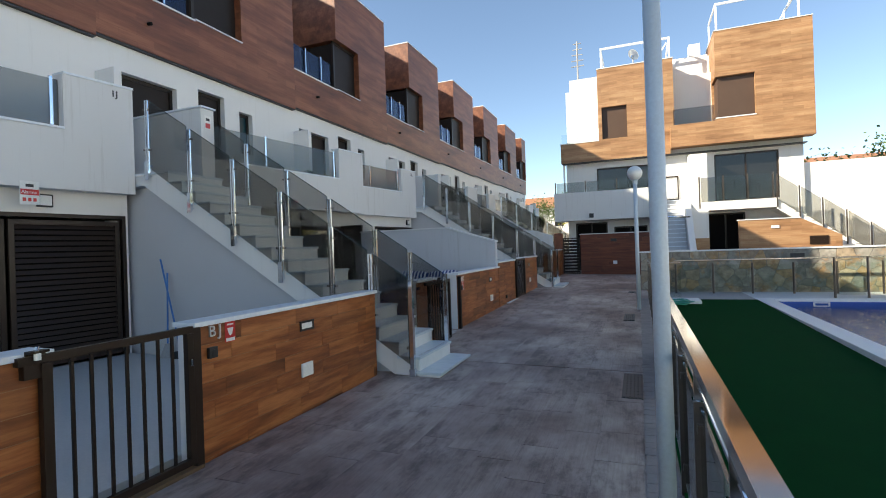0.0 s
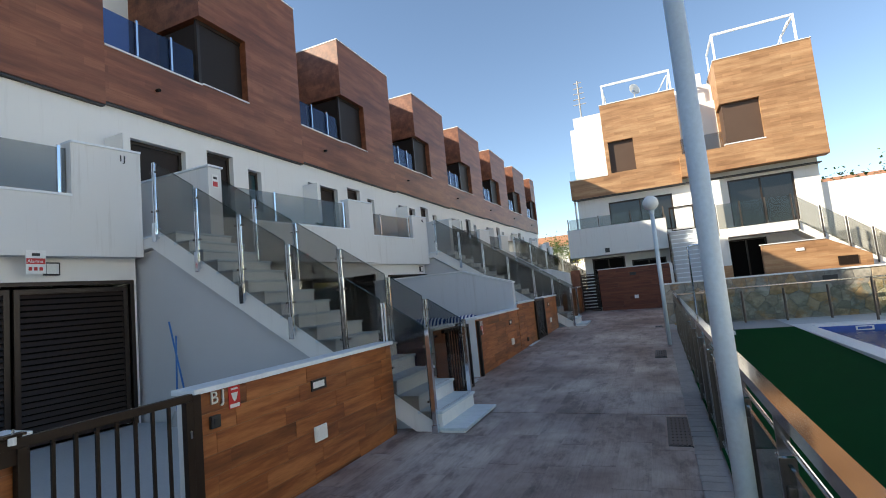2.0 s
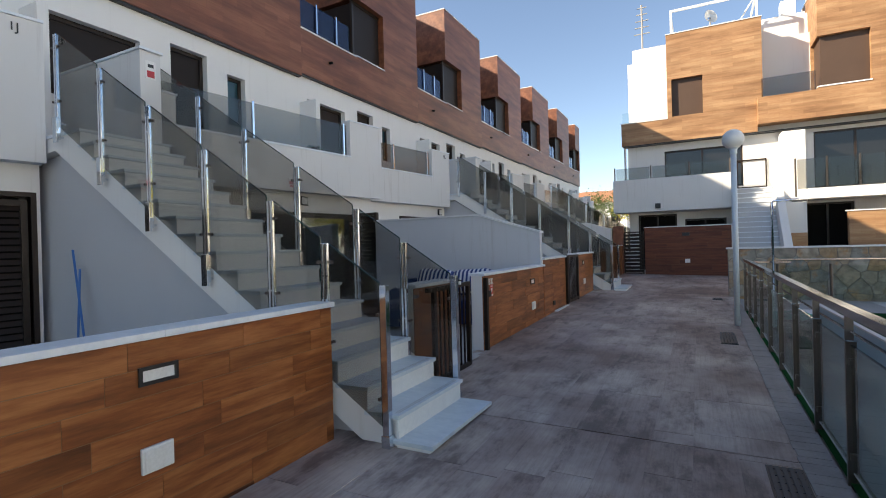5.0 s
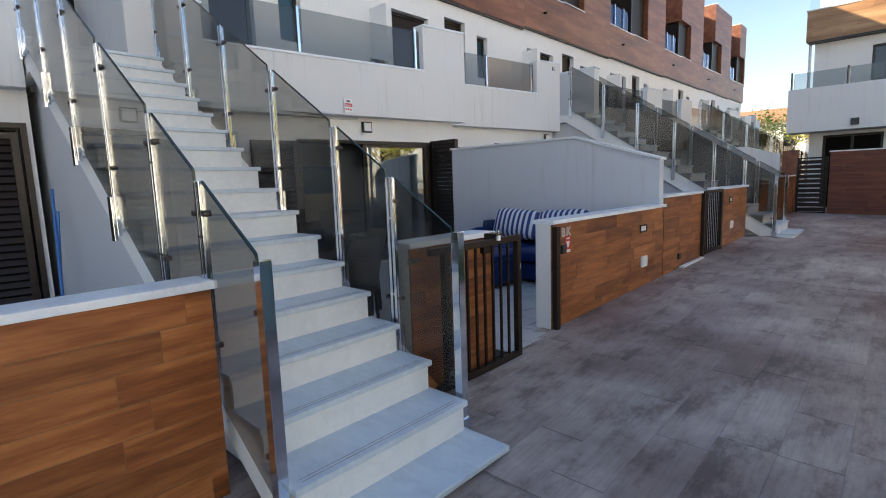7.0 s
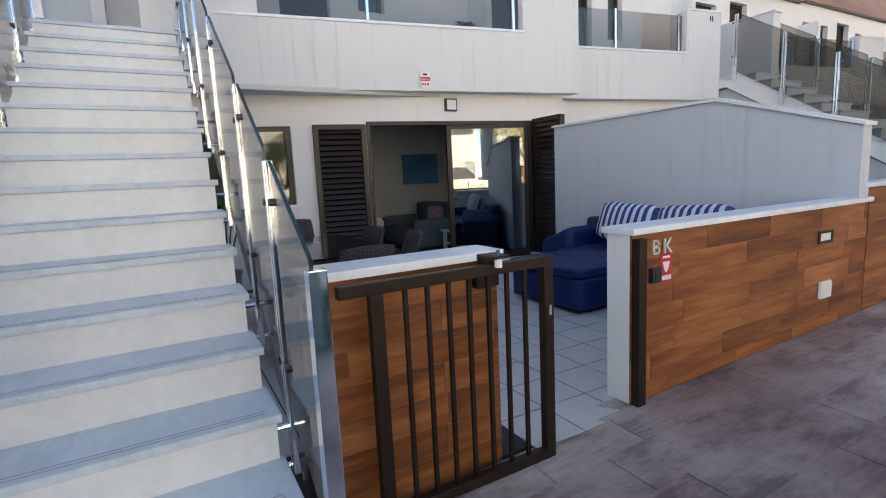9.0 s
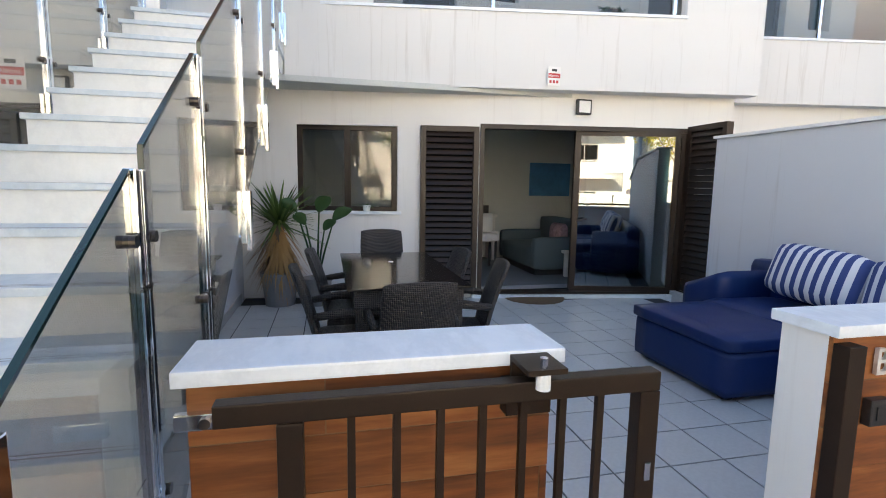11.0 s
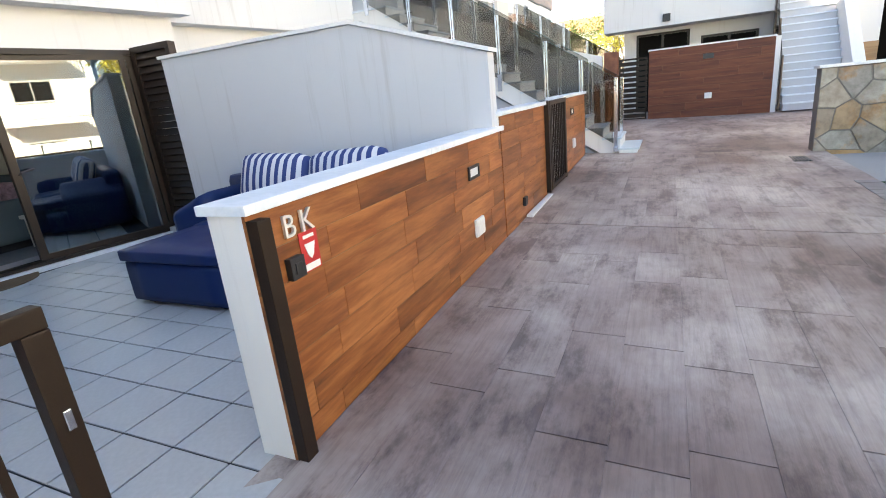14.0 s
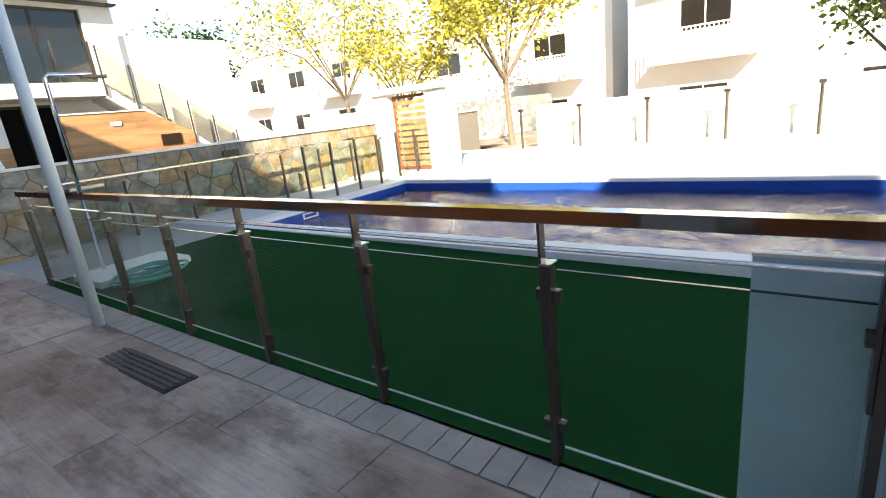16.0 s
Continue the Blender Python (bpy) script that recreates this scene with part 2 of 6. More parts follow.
def part(name, bm, material, parent=None, label="", smooth=False):
    """Links a bmesh, given in world places, as one mesh object under a thing or a part."""
    if parent:
        bmesh.ops.translate(bm, verts=bm.verts, vec=-base_of(parent))
    me = mesh_of(name, bm, material)
    if smooth:
        for f in me.polygons:
            f.use_smooth = True
    ob = new(name, me)
    ob.parent = parent
    if label:
        ob["label"] = label
    return ob


def solid(name, bm, material, label, category, group="", kind=""):
    return tagged(part(name, bm, material), label, category, group, kind)


def box(bm, x0, x1, y0, y1, z0, z1, bevel=0.0, m=None):
    vs = [bm.verts.new((x, y, z)) for x in (x0, x1) for y in (y0, y1) for z in (z0, z1)]
    fs = [bm.faces.new([vs[i] for i in f]) for f in ((0, 1, 3, 2), (4, 6, 7, 5), (0, 4, 5, 1), (2, 3, 7, 6), (0, 2, 6, 4), (1, 5, 7, 3))]
    if bevel:
        es = list({e for f in fs for e in f.edges})
        out = bmesh.ops.bevel(bm, geom=es, offset=bevel, segments=2, affect="EDGES", profile=0.7)
        vs = list({v for f in out["faces"] for v in f.verts} | {v for v in vs if v.is_valid})
    if m is not None:
        bmesh.ops.transform(bm, matrix=m, verts=vs)
    return bm


def B(*a, bevel=0.0, m=None):
    return box(bmesh.new(), *a, bevel=bevel, m=m)


def prism(bm, pts, axis, a, b):
    """A closed outline, pulled along one axis from a to b."""
    def at(p, w):
        return {"x": (w, p[0], p[1]), "y": (p[0], w, p[1]), "z": (p[0], p[1], w)}[axis]
    lo, hi = [bm.verts.new(at(p, a)) for p in pts], [bm.verts.new(at(p, b)) for p in pts]
    bm.faces.new(lo)
    bm.faces.new(hi[::-1])
    for i in range(len(pts)):
        j = (i + 1) % len(pts)
        bm.faces.new((lo[j], lo[i], hi[i], hi[j]))
    bmesh.ops.recalc_face_normals(bm, faces=bm.faces)
    return bm


def tube(bm, points, radius, sides=10, caps=True):
    """A round bar through points; radius one number or one for each point."""
    pts = [Vector(p) for p in points]
    rad = radius if isinstance(radius, (list, tuple)) else [radius] * len(pts)
    rings = []
    side = None
    for i, p in enumerate(pts):
        d = (pts[min(i + 1, len(pts) - 1)] - pts[max(i - 1, 0)]).normalized()
        if side is None:
            side = d.orthogonal().normalized()
        side = (side - d * side.dot(d)).normalized()
        up = d.cross(side)
        rings.append([bm.verts.new(p + (side * math.cos(a) + up * math.sin(a)) * rad[i]) for a in (2 * math.pi * k / sides for k in range(sides))])
    for r, s in zip(rings, rings[1:]):
        for k in range(sides):
            bm.faces.new((r[k], r[(k + 1) % sides], s[(k + 1) % sides], s[k]))
    if caps:
        bm.faces.new(rings[0][::-1])
        bm.faces.new(rings[-1])
    return bm


def pierced(bm, axis, t0, t1, a0, a1, z0, z1, holes):
    """A wall of thickness t0..t1 across the axis, with rectangular holes (a, b, za, zb) right through it."""
    acuts = sorted({a0, a1, *(h[0] for h in holes), *(h[1] for h in holes)})
    for p, q in zip(acuts, acuts[1:]):
        if q <= a0 or p >= a1:
            continue
        spans = sorted((h[2], h[3]) for h in holes if h[0] <= p + 1e-6 and h[1] >= q - 1e-6)
        z = z0
        for za, zb in spans + [(z1, z1)]:
            if za > z + 1e-6:
                if axis == "x":
                    box(bm, t0, t1, p, q, z, za)
                else:
                    box(bm, p, q, t0, t1, z, za)
            z = max(z, zb)
    bmesh.ops.remove_doubles(bm, verts=bm.verts, dist=1e-5)
    return bm


def sheared(bm, slope, y0):
    """Turns a wall along y into one that comes forward with y."""
    for v in bm.verts:
        v.co.x += slope * (v.co.y - y0)
    return bm


def ground_z(x, y):
    """The walkway climbs gently from the first house on and falls towards the drains by the fence."""
    k = min(1.0, max(0.0, (y - 4.5) / 3.5))
    return 0.0165 * max(0.0, min(y, 22) - 6.5) + 0.024 * max(0.0, min(-x, 3.2)) * k


# ---- ground, walkway, pool ----
POOL = (2.75, 6.05, -9.0, 12.95)


def grid(x0, x1, nx, y0, y1, ny, zf):
    bm = bmesh.new()
    rows = [[bm.verts.new((x0 + (x1 - x0) * i / nx, y0 + (y1 - y0) * j / ny, zf(x0 + (x1 - x0) * i / nx, y0 + (y1 - y0) * j / ny))) for i in range(nx + 1)] for j in range(ny + 1)]
    for j in range(ny):
        for i in range(nx):
            bm.faces.new((rows[j][i], rows[j][i + 1], rows[j + 1][i + 1], rows[j + 1][i]))
    return bm


def ring_sheet(z):
    bm = bmesh.new()
    xs, ys = (-1500, POOL[0] - 0.1, POOL[1] + 0.1, 1500), (-1500, POOL[2] - 0.1, POOL[3] + 0.1, 1500)
    v = [[bm.verts.new((x, y, z)) for x in xs] for y in ys]
    for j in range(3):
        for i in range(3):
            if (i, j) != (1, 1):
                bm.faces.new((v[j][i], v[j][i + 1], v[j + 1][i + 1], v[j + 1][i]))
    return bm


solid("ground", ring_sheet(-0.06), PAVE_BASE, "bare ground under and around the estate", "ground", kind="structure")
walkway = solid("pavement", grid(-3.0, 0.20, 8, -9, 14.9, 60, lambda x, y: ground_z(x, y) - 0.006), PAVE_BASE, "stamped concrete walkway with wood-plank pattern", "pavement", kind="structure")
solid("pavement_2", grid(-9, 14, 24, 14.9, 40, 25, lambda x, y: ground_z(x, y) - 0.006), PAVE_BASE, "plain concrete walkway beyond the pool", "pavement", kind="structure")


def turf_z(x, y):
    return 0.012 + 0.0125 * max(0.0, y - 6.5)


LAWN = (-3.0, 12.86)
lawn = solid("artificial_lawn", grid(0.20, 2.45, 6, LAWN[0], LAWN[1], 24, turf_z), TURF, "dark green artificial turf beside the pool", "lawn", kind="stuff")
solid("pool_deck", B(0.20, 2.45, -9, LAWN[0], -0.05, 0.018), DECK, "pale grey deck beside the pool", "pavement", kind="structure")
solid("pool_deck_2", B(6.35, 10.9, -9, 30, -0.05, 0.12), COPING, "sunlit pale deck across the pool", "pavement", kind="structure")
solid("pool_deck_3", B(2.45, 7.4, 13.25, 14.78, -0.05, 0.085), DECK, "pale deck at the end of the pool", "pavement", kind="structure")
solid("pool_deck_4", B(0.20, 2.449, 12.86, 14.78, -0.05, 0.087), GREY_STONE, "grey strip of paving between turf and stone wall", "pavement", kind="structure")
pool = thing("swimming_pool", (4.4, 2, 0), "rectangular swimming pool with blue mosaic lining", "pool", kind="structure")
bm = bmesh.new()
for a in ((2.45, 2.75, -9, 13.25), (6.05, 6.35, -9, 13.25), (2.75, 6.05, 12.95, 13.25)):
    box(bm, *a, -0.05, 0.095, bevel=0.01)
part("coping", bm, COPING, pool, "white stone pool coping")
bm = bmesh.new()
box(bm, 2.60, 2.78, -9, 13.1, -1.4, 0.04)
box(bm, 6.02, 6.2, -9, 13.1, -1.4, 0.04)
box(bm, 2.78, 6.02, 12.92, 13.1, -1.4, 0.04)
box(bm, 2.6, 6.2, -9.2, -9, -1.4, 0.04)
box(bm, 2.6, 6.2, -9, 13.1, -1.5, -1.4)
part("lining", bm, POOL_TILE, pool, "blue mosaic pool lining")
m, t, p = nodes_of("pool_water")
p.inputs["Base Color"].default_value = (0.80, 0.92, 1.0, 1)
p.inputs["Transmission Weight"].default_value, p.inputs["Roughness"].default_value, p.inputs["IOR"].default_value = 1.0, 0.02, 1.33
bump(t, p, noise_of(t, coords(t, (1.9, 1.0, 1)), 13.0, 3, 0.55), 0.9, 0.03)
WATER = m


def ripple(x, y):
    """Small wind ripples on the pool."""
    a = noise.noise(Vector((x * 4.6, y * 2.4, 0.0))) + 0.6 * noise.noise(Vector((x * 9.5 + 3, y * 5.2, 4.0)))
    return -0.075 + 0.024 * a


part("water", grid(2.78, 6.02, 72, -9, 12.92, 330, ripple), WATER, pool, "rippled pool water", smooth=True)


# ---- the long terrace of houses ----
def louvre_leaf(parent, axis, p0, p1, at, z0, z1, n=22, name="shutter"):
    """A louvred shutter leaf along y (axis y, face at x=at) or along x (axis x, face at y=at)."""
    def bx(bm, a0, a1, t0, t1, z0, z1, **k):
        return box(bm, t0, t1, a0, a1, z0, z1, **k) if axis == "y" else box(bm, a0, a1, t0, t1, z0, z1, **k)
    bm = bmesh.new()
    w = 0.06
    bx(bm, p0, p0 + w, at - 0.022, at + 0.022, z0, z1, bevel=0.004)
    bx(bm, p1 - w, p1, at - 0.022, at + 0.022, z0, z1, bevel=0.004)
    bx(bm, p0 + w, p1 - w, at - 0.021, at + 0.021, z1 - w, z1)
    bx(bm, p0 + w, p1 - w, at - 0.021, at + 0.021, z0, z0 + w * 1.3)
    leaf = part(name, bm, ALU, parent, "dark brown louvred shutter")
    h = (z1 - z0 - w * 2.3) / n
    for i in range(n):
        zz = z0 + w * 1.3 + h * i
        bm = bmesh.new()
        if axis == "y":
            prism(bm, [(at - 0.017, zz + h * 0.98), (at - 0.012, zz + h), (at + 0.018, zz + h * 0.30), (at + 0.012, zz + h * 0.24)], "y", p0 + w, p1 - w)
        else:
            prism(bm, [(at + 0.017, zz + h * 0.98), (at + 0.012, zz + h), (at - 0.020, zz + h * 0.12), (at - 0.014, zz + h * 0.04)], "x", p0 + w, p1 - w)
        part("slat", bm, ALU, leaf)
    if axis == "y":
        # Black sheet that paints the shade between the slats.
        bm = bmesh.new()
        bx(bm, p0 + w, p1 - w, at - 0.021, at - 0.018, z0 + w, z1 - w)
        part("backing", bm, DARK, leaf)
    return leaf


def glass_rail_y(parent, x, y0, y1, z0, z1, glass, posts=2, steel=STEEL):
    part("glass_panel", B(x - 0.005, x + 0.005, y0, y1, z0, z1), glass, parent, "glass balustrade panel")
    for i in range(posts):
        y = y0 + (y1 - y0) * (i + 0.5) / posts
        part("rail_post", B(x + 0.006, x + 0.036, y - 0.018, y + 0.018, z0 - 0.08, z1 + 0.02, bevel=0.004), steel, parent, "stainless rail post")


SLANT = 0.155
PARAPETS = {-4: (-13.8, -9.6, -8.65), -3: (-8.64, -5.7, -4.9), -2: (-3.8, 0.4, 1.19), -1: (1.2, 4.25, 5.12), 0: (6.2, 10.45, 11.35), 1: (11.36, 14.3, 15.1), 2: (16.2, 20.45, 21.35), 3: (21.36, 24.3, 25.1), 4: (26.2, 30.45, 31.35), 5: (31.36, 34.3, 35.1), 6: (36.2, 38.0, 38.6)}


def row_house(k):
    u, zo = 5.55 + 5 * k, 0.06 * k
    end = 38.7 if k == 6 else u + 5
    h = thing("row_house", (-9, u + 2.5, 0), "white terraced house with wood-look upper storey and boxed bay", "house", "terrace of houses")
    near = -1 <= k <= 1
    # ground floor wall, set at a slight angle
    door = (u + 2.68, u + 5.0) if k != 0 else (8.27, 10.87)
    if k == -1:
        door = (2.4, 5.06)
    holes = [(door[0], door[1], 0.12 + zo, 2.12 + zo)]
    if k > -1:
        holes.append((u + 0.66, u + 1.78, 1.10 + zo, 2.07 + zo))
    y0, y1 = (u - 0.4, u + 5.72) if k == 0 else (u + 0.72, u + 4.6) if k == 1 else (u - 0.4, u + 4.6)
    if k == -1:
        y0, y1 = u - 0.4, 5.15
    xl = -7.23 - SLANT * 3.9
    wall = part("wall", sheared(pierced(bmesh.new(), "x", xl - 0.25, xl, y0, y1, -0.05, 2.62 + zo, holes), SLANT, u), WHITE, h, "white rendered ground-floor wall")
    for a, b, za, zb in holes[1:]:
        mid = (a + b) / 2
        fr = pierced(bmesh.new(), "x", xl - 0.14, xl - 0.05, a, b, za, zb, [(a + 0.06, mid - 0.035, za + 0.05, zb - 0.05), (mid + 0.035, b - 0.06, za + 0.05, zb - 0.05)])
        w = part("window", sheared(fr, SLANT, u), ALU, h, "brown aluminium window")
        for p0, p1 in ((a + 0.06, (a + b) / 2 - 0.035), ((a + b) / 2 + 0.035, b - 0.06)):
            part("pane", sheared(B(xl - 0.10, xl - 0.09, p0, p1, za + 0.05, zb - 0.05), SLANT, u), PANE if k == 0 else DARK_PANE, w)
        part("sill", sheared(B(xl - 0.05, xl + 0.045, a - 0.04, b + 0.04, za - 0.035, za, bevel=0.006), SLANT, u), MARBLE, w, "white marble sill")
    # closed shutters, except at the open terrace
    if k != 0:
        n = 4 if k != -1 else 2
        for i in range(n):
            a = door[0] + (door[1] - door[0]) * i / n
            b = door[0] + (door[1] - door[0]) * (i + 1) / n
            xx = xl - 0.03
            if near:
                lf = louvre_leaf(h, "y", a + 0.02, b - 0.02, xx, 0.15 + zo, 2.08 + zo, 24)
                for o in (lf, *lf.children):
                    for v in o.data.vertices:
                        v.co.x += SLANT * (v.co.y + h.location.y - u)
            else:
                part("shutter", sheared(B(xx - 0.03, xx, a + 0.02, b - 0.02, 0.15 + zo, 2.08 + zo), SLANT, u), ALU, h, "dark brown closed shutter")
        part("door_frame", sheared(pierced(bmesh.new(), "x", xl - 0.09, xl + 0.02, door[0] - 0.05, door[1] + 0.05, 0.12 + zo, 2.17 + zo, [(door[0], door[1], 0.12 + zo, 2.12 + zo)]), SLANT, u), ALU, h)
    # upper terrace: slab, parapet, raised end, glass
    ps, pr, pe = PARAPETS[k]
    xp = -7.07 - 0.16 * 3.44
    bm = bmesh.new()
    prism(bm, [(-8.2, ps), (xp + 0.16 * (ps - u) - 0.2, ps), (xp + 0.16 * (pe - u) - 0.2, pe), (-8.2, pe)], "z", 2.50 + zo, 2.72 + zo)
    part("terrace_slab", bm, WHITE, h)
    bm = sheared(B(xp - 0.2, xp, ps, pr, 2.48 + zo, 3.28 + zo), 0.16, u)
    sheared(box(bm2 := bmesh.new(), xp - 0.2, xp, pr, pe, 2.48 + zo, 4.02 + zo), 0.16, u)
    part("parapet", bm, STAINED, h, "white balcony parapet with rain streaks")
    raised = part("parapet_end", bm2, STAINED, h, "raised white end of the parapet")
    part("parapet_coping", sheared(B(xp - 0.22, xp + 0.02, ps, pr, 3.28 + zo, 3.31 + zo), 0.16, u), MARBLE, h)
    part("parapet_coping", sheared(B(xp - 0.22, xp + 0.02, pr, pe, 4.02 + zo, 4.05 + zo), 0.16, u), MARBLE, h)
    part("glass_panel", sheared(B(xp - 0.11, xp - 0.10, ps, pr, 3.31 + zo, 3.95 + zo), 0.16, u), GLASS_SMOKE, h, "smoked balcony glass")
    for y in (ps + 0.1, (ps + pr) / 2, pr - 0.1):
        part("rail_post", sheared(B(xp - 0.09, xp - 0.06, y - 0.018, y + 0.018, 3.31 + zo, 3.97 + zo, bevel=0.004), 0.16, u), STEEL, h)
    if k >= -1:
        part("terrace_partition", B(-8.158, -7.70, u + 4.87, u + 5.0, 2.72 + zo, 4.62 + zo, bevel=0.008), WHITE, h, "white partition between two upper terraces")
    # first-floor wall with its doors
    ho = [(u + 0.10, u + 1.42, 3.58 + zo, 4.70 + zo), (u + 1.92, u + 2.6, 2.75 + zo, 4.86 + zo), (u + 3.02, u + 3.42, 3.75 + zo, 4.68 + zo)]
    part("wall", pierced(bmesh.new(), "x", -8.42, -8.16, u, end, 2.5 + zo, 5.3 + zo, ho), WHITE, h, "white rendered first-floor wall")
    for i, (a, b, za, zb) in enumerate(ho):
        fr = pierced(bmesh.new(), "x", -8.36, -8.28, a, b, za, zb, [(a + 0.06, b - 0.06, za + 0.06, zb - 0.06)])
        w = part("window" if i != 1 else "door", fr, ALU, h, "dark brown frame")
        part("pane" if i != 1 else "leaf", B(-8.33, -8.31, a + 0.06, b - 0.06, za + 0.06, zb - 0.06), (BLIND, BLIND, TEAL_PANE)[i], w)
        # Black block painted as the dark of the room behind the opening.
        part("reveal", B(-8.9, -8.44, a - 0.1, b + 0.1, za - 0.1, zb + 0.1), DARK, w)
    # wood-look band and bay
    zb0, zb1, zt = 5.18 + zo, 6.15 + zo, 9.40 + zo
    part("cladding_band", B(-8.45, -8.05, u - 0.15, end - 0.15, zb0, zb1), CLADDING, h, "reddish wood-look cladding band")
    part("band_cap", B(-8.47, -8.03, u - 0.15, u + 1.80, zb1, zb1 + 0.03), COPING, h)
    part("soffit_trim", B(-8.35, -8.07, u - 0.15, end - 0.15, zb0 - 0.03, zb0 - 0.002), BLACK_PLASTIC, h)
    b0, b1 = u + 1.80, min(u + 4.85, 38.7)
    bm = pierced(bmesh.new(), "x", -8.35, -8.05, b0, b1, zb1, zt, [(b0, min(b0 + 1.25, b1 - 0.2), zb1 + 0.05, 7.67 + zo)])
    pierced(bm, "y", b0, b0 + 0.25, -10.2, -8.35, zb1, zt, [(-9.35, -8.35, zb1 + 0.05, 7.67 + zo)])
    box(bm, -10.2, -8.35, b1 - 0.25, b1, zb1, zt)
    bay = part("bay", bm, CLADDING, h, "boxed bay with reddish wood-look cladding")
    part("bay_roof", B(-10.2, -8.35, b0 + 0.25, b1 - 0.25, zt - 0.4, zt - 0.2), WHITE, bay)
    part("bay_cap", B(-8.36, -8.04, b0 - 0.01, b1 + 0.01, zt, zt + 0.03), COPING, bay, "white metal capping")
    part("bay_cap", B(-10.2, -8.36, b0 - 0.01, b0 + 0.26, zt, zt + 0.03), COPING, bay)
    wy1 = min(b0 + 1.25, b1 - 0.2)
    win = part("corner_window", B(-8.26, -8.20, b0 + 0.06, wy1, 7.60 + zo, 7.67 + zo), ALU, bay, "dark corner window")
    part("pane", B(-8.24, -8.225, b0 + 0.08, wy1, zb1 + 0.05, 7.60 + zo), BLIND, win)
    part("pane", B(-9.35, -8.24, b0 + 0.08, b0 + 0.095, zb1 + 0.05, 7.60 + zo), BLIND, win)
    part("mullion", B(-8.255, -8.19, b0 + 0.05, b0 + 0.12, zb1 + 0.05, 7.60 + zo), ALU, win)
    part("sill", B(-8.35, -8.02, b0, wy1, zb1 + 0.03, zb1 + 0.055), COPING, win)
    part("roof_terrace_wall", B(-10.5, -10.2, u - 0.15, end - 0.15, 5.2 + zo, 8.9 + zo), WHITE, h)
    part("main_body", B(-16, -10.5, u - 0.15, end - 0.15, -0.05, 8.9 + zo), WHITE, h)
    # Added block, never in view: shades bay sides, lamp post and walkway.
    part("roof_storey", B(-16, -13.5, u - 0.15, end - 0.15, 8.9 + zo, 12.2 + zo), WHITE, h, "unseen white block added on the roof to cast shade")
    part("terrace_floor", B(-10.2, -8.42, u - 0.15, end - 0.15, 5.3 + zo, 5.6 + zo), GREY_STONE, h)
    part("glass_panel", B(-8.26, -8.25, u - 0.13, u + 1.78, zb1 + 0.05, 6.95 + zo), GLASS_BLUE, h, "blue balcony glass")
    for y in (u + 0.55, u + 1.25):
        part("rail_post", B(-8.24, -8.20, y - 0.02, y + 0.02, zb1 + 0.03, 6.98 + zo, bevel=0.004), STEEL, h)
    ch = part("chimney", B(-10.4, -9.9, u + 0.9, u + 1.4, 8.9 + zo, 9.7 + zo), WHITE, h, "white roof vent")
    for i in range(3):
        part("louvre", B(-10.43, -9.87, u + 0.87, u + 1.43, 9.22 + zo + 0.14 * i, 9.28 + zo + 0.14 * i), WHITE, ch)
    bm = bmesh.new()
    tube(bm, [(-8.06, u + 0.78, zb0 + 0.5), (-7.97, u + 0.78, zb0 + 0.49)], 0.03, 10)
    part("drain_spout", bm, DARK, h, "small dark rain spout")
    # near-black sheet in place of the unlit room behind
    if k != 0:
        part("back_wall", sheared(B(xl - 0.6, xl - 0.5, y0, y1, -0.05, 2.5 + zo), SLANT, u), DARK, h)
    # wall lamp and plate
    ly = {-1: 4.12, 0: 9.45, 1: 14.9}.get(k)
    if ly:
        lx = xl + SLANT * (ly - u)
        lm = part("wall_lamp", B(lx, lx + 0.05, ly - 0.09, ly + 0.09, 2.25 + zo, 2.42 + zo, bevel=0.008), BLACK_PLASTIC, h, "square bulkhead lamp")
        part("diffuser", B(lx + 0.05, lx + 0.056, ly - 0.07, ly + 0.07, 2.27 + zo, 2.40 + zo), WHITE_PLASTIC, lm)
    return h


for k in range(-4, 7):
    row_house(k)


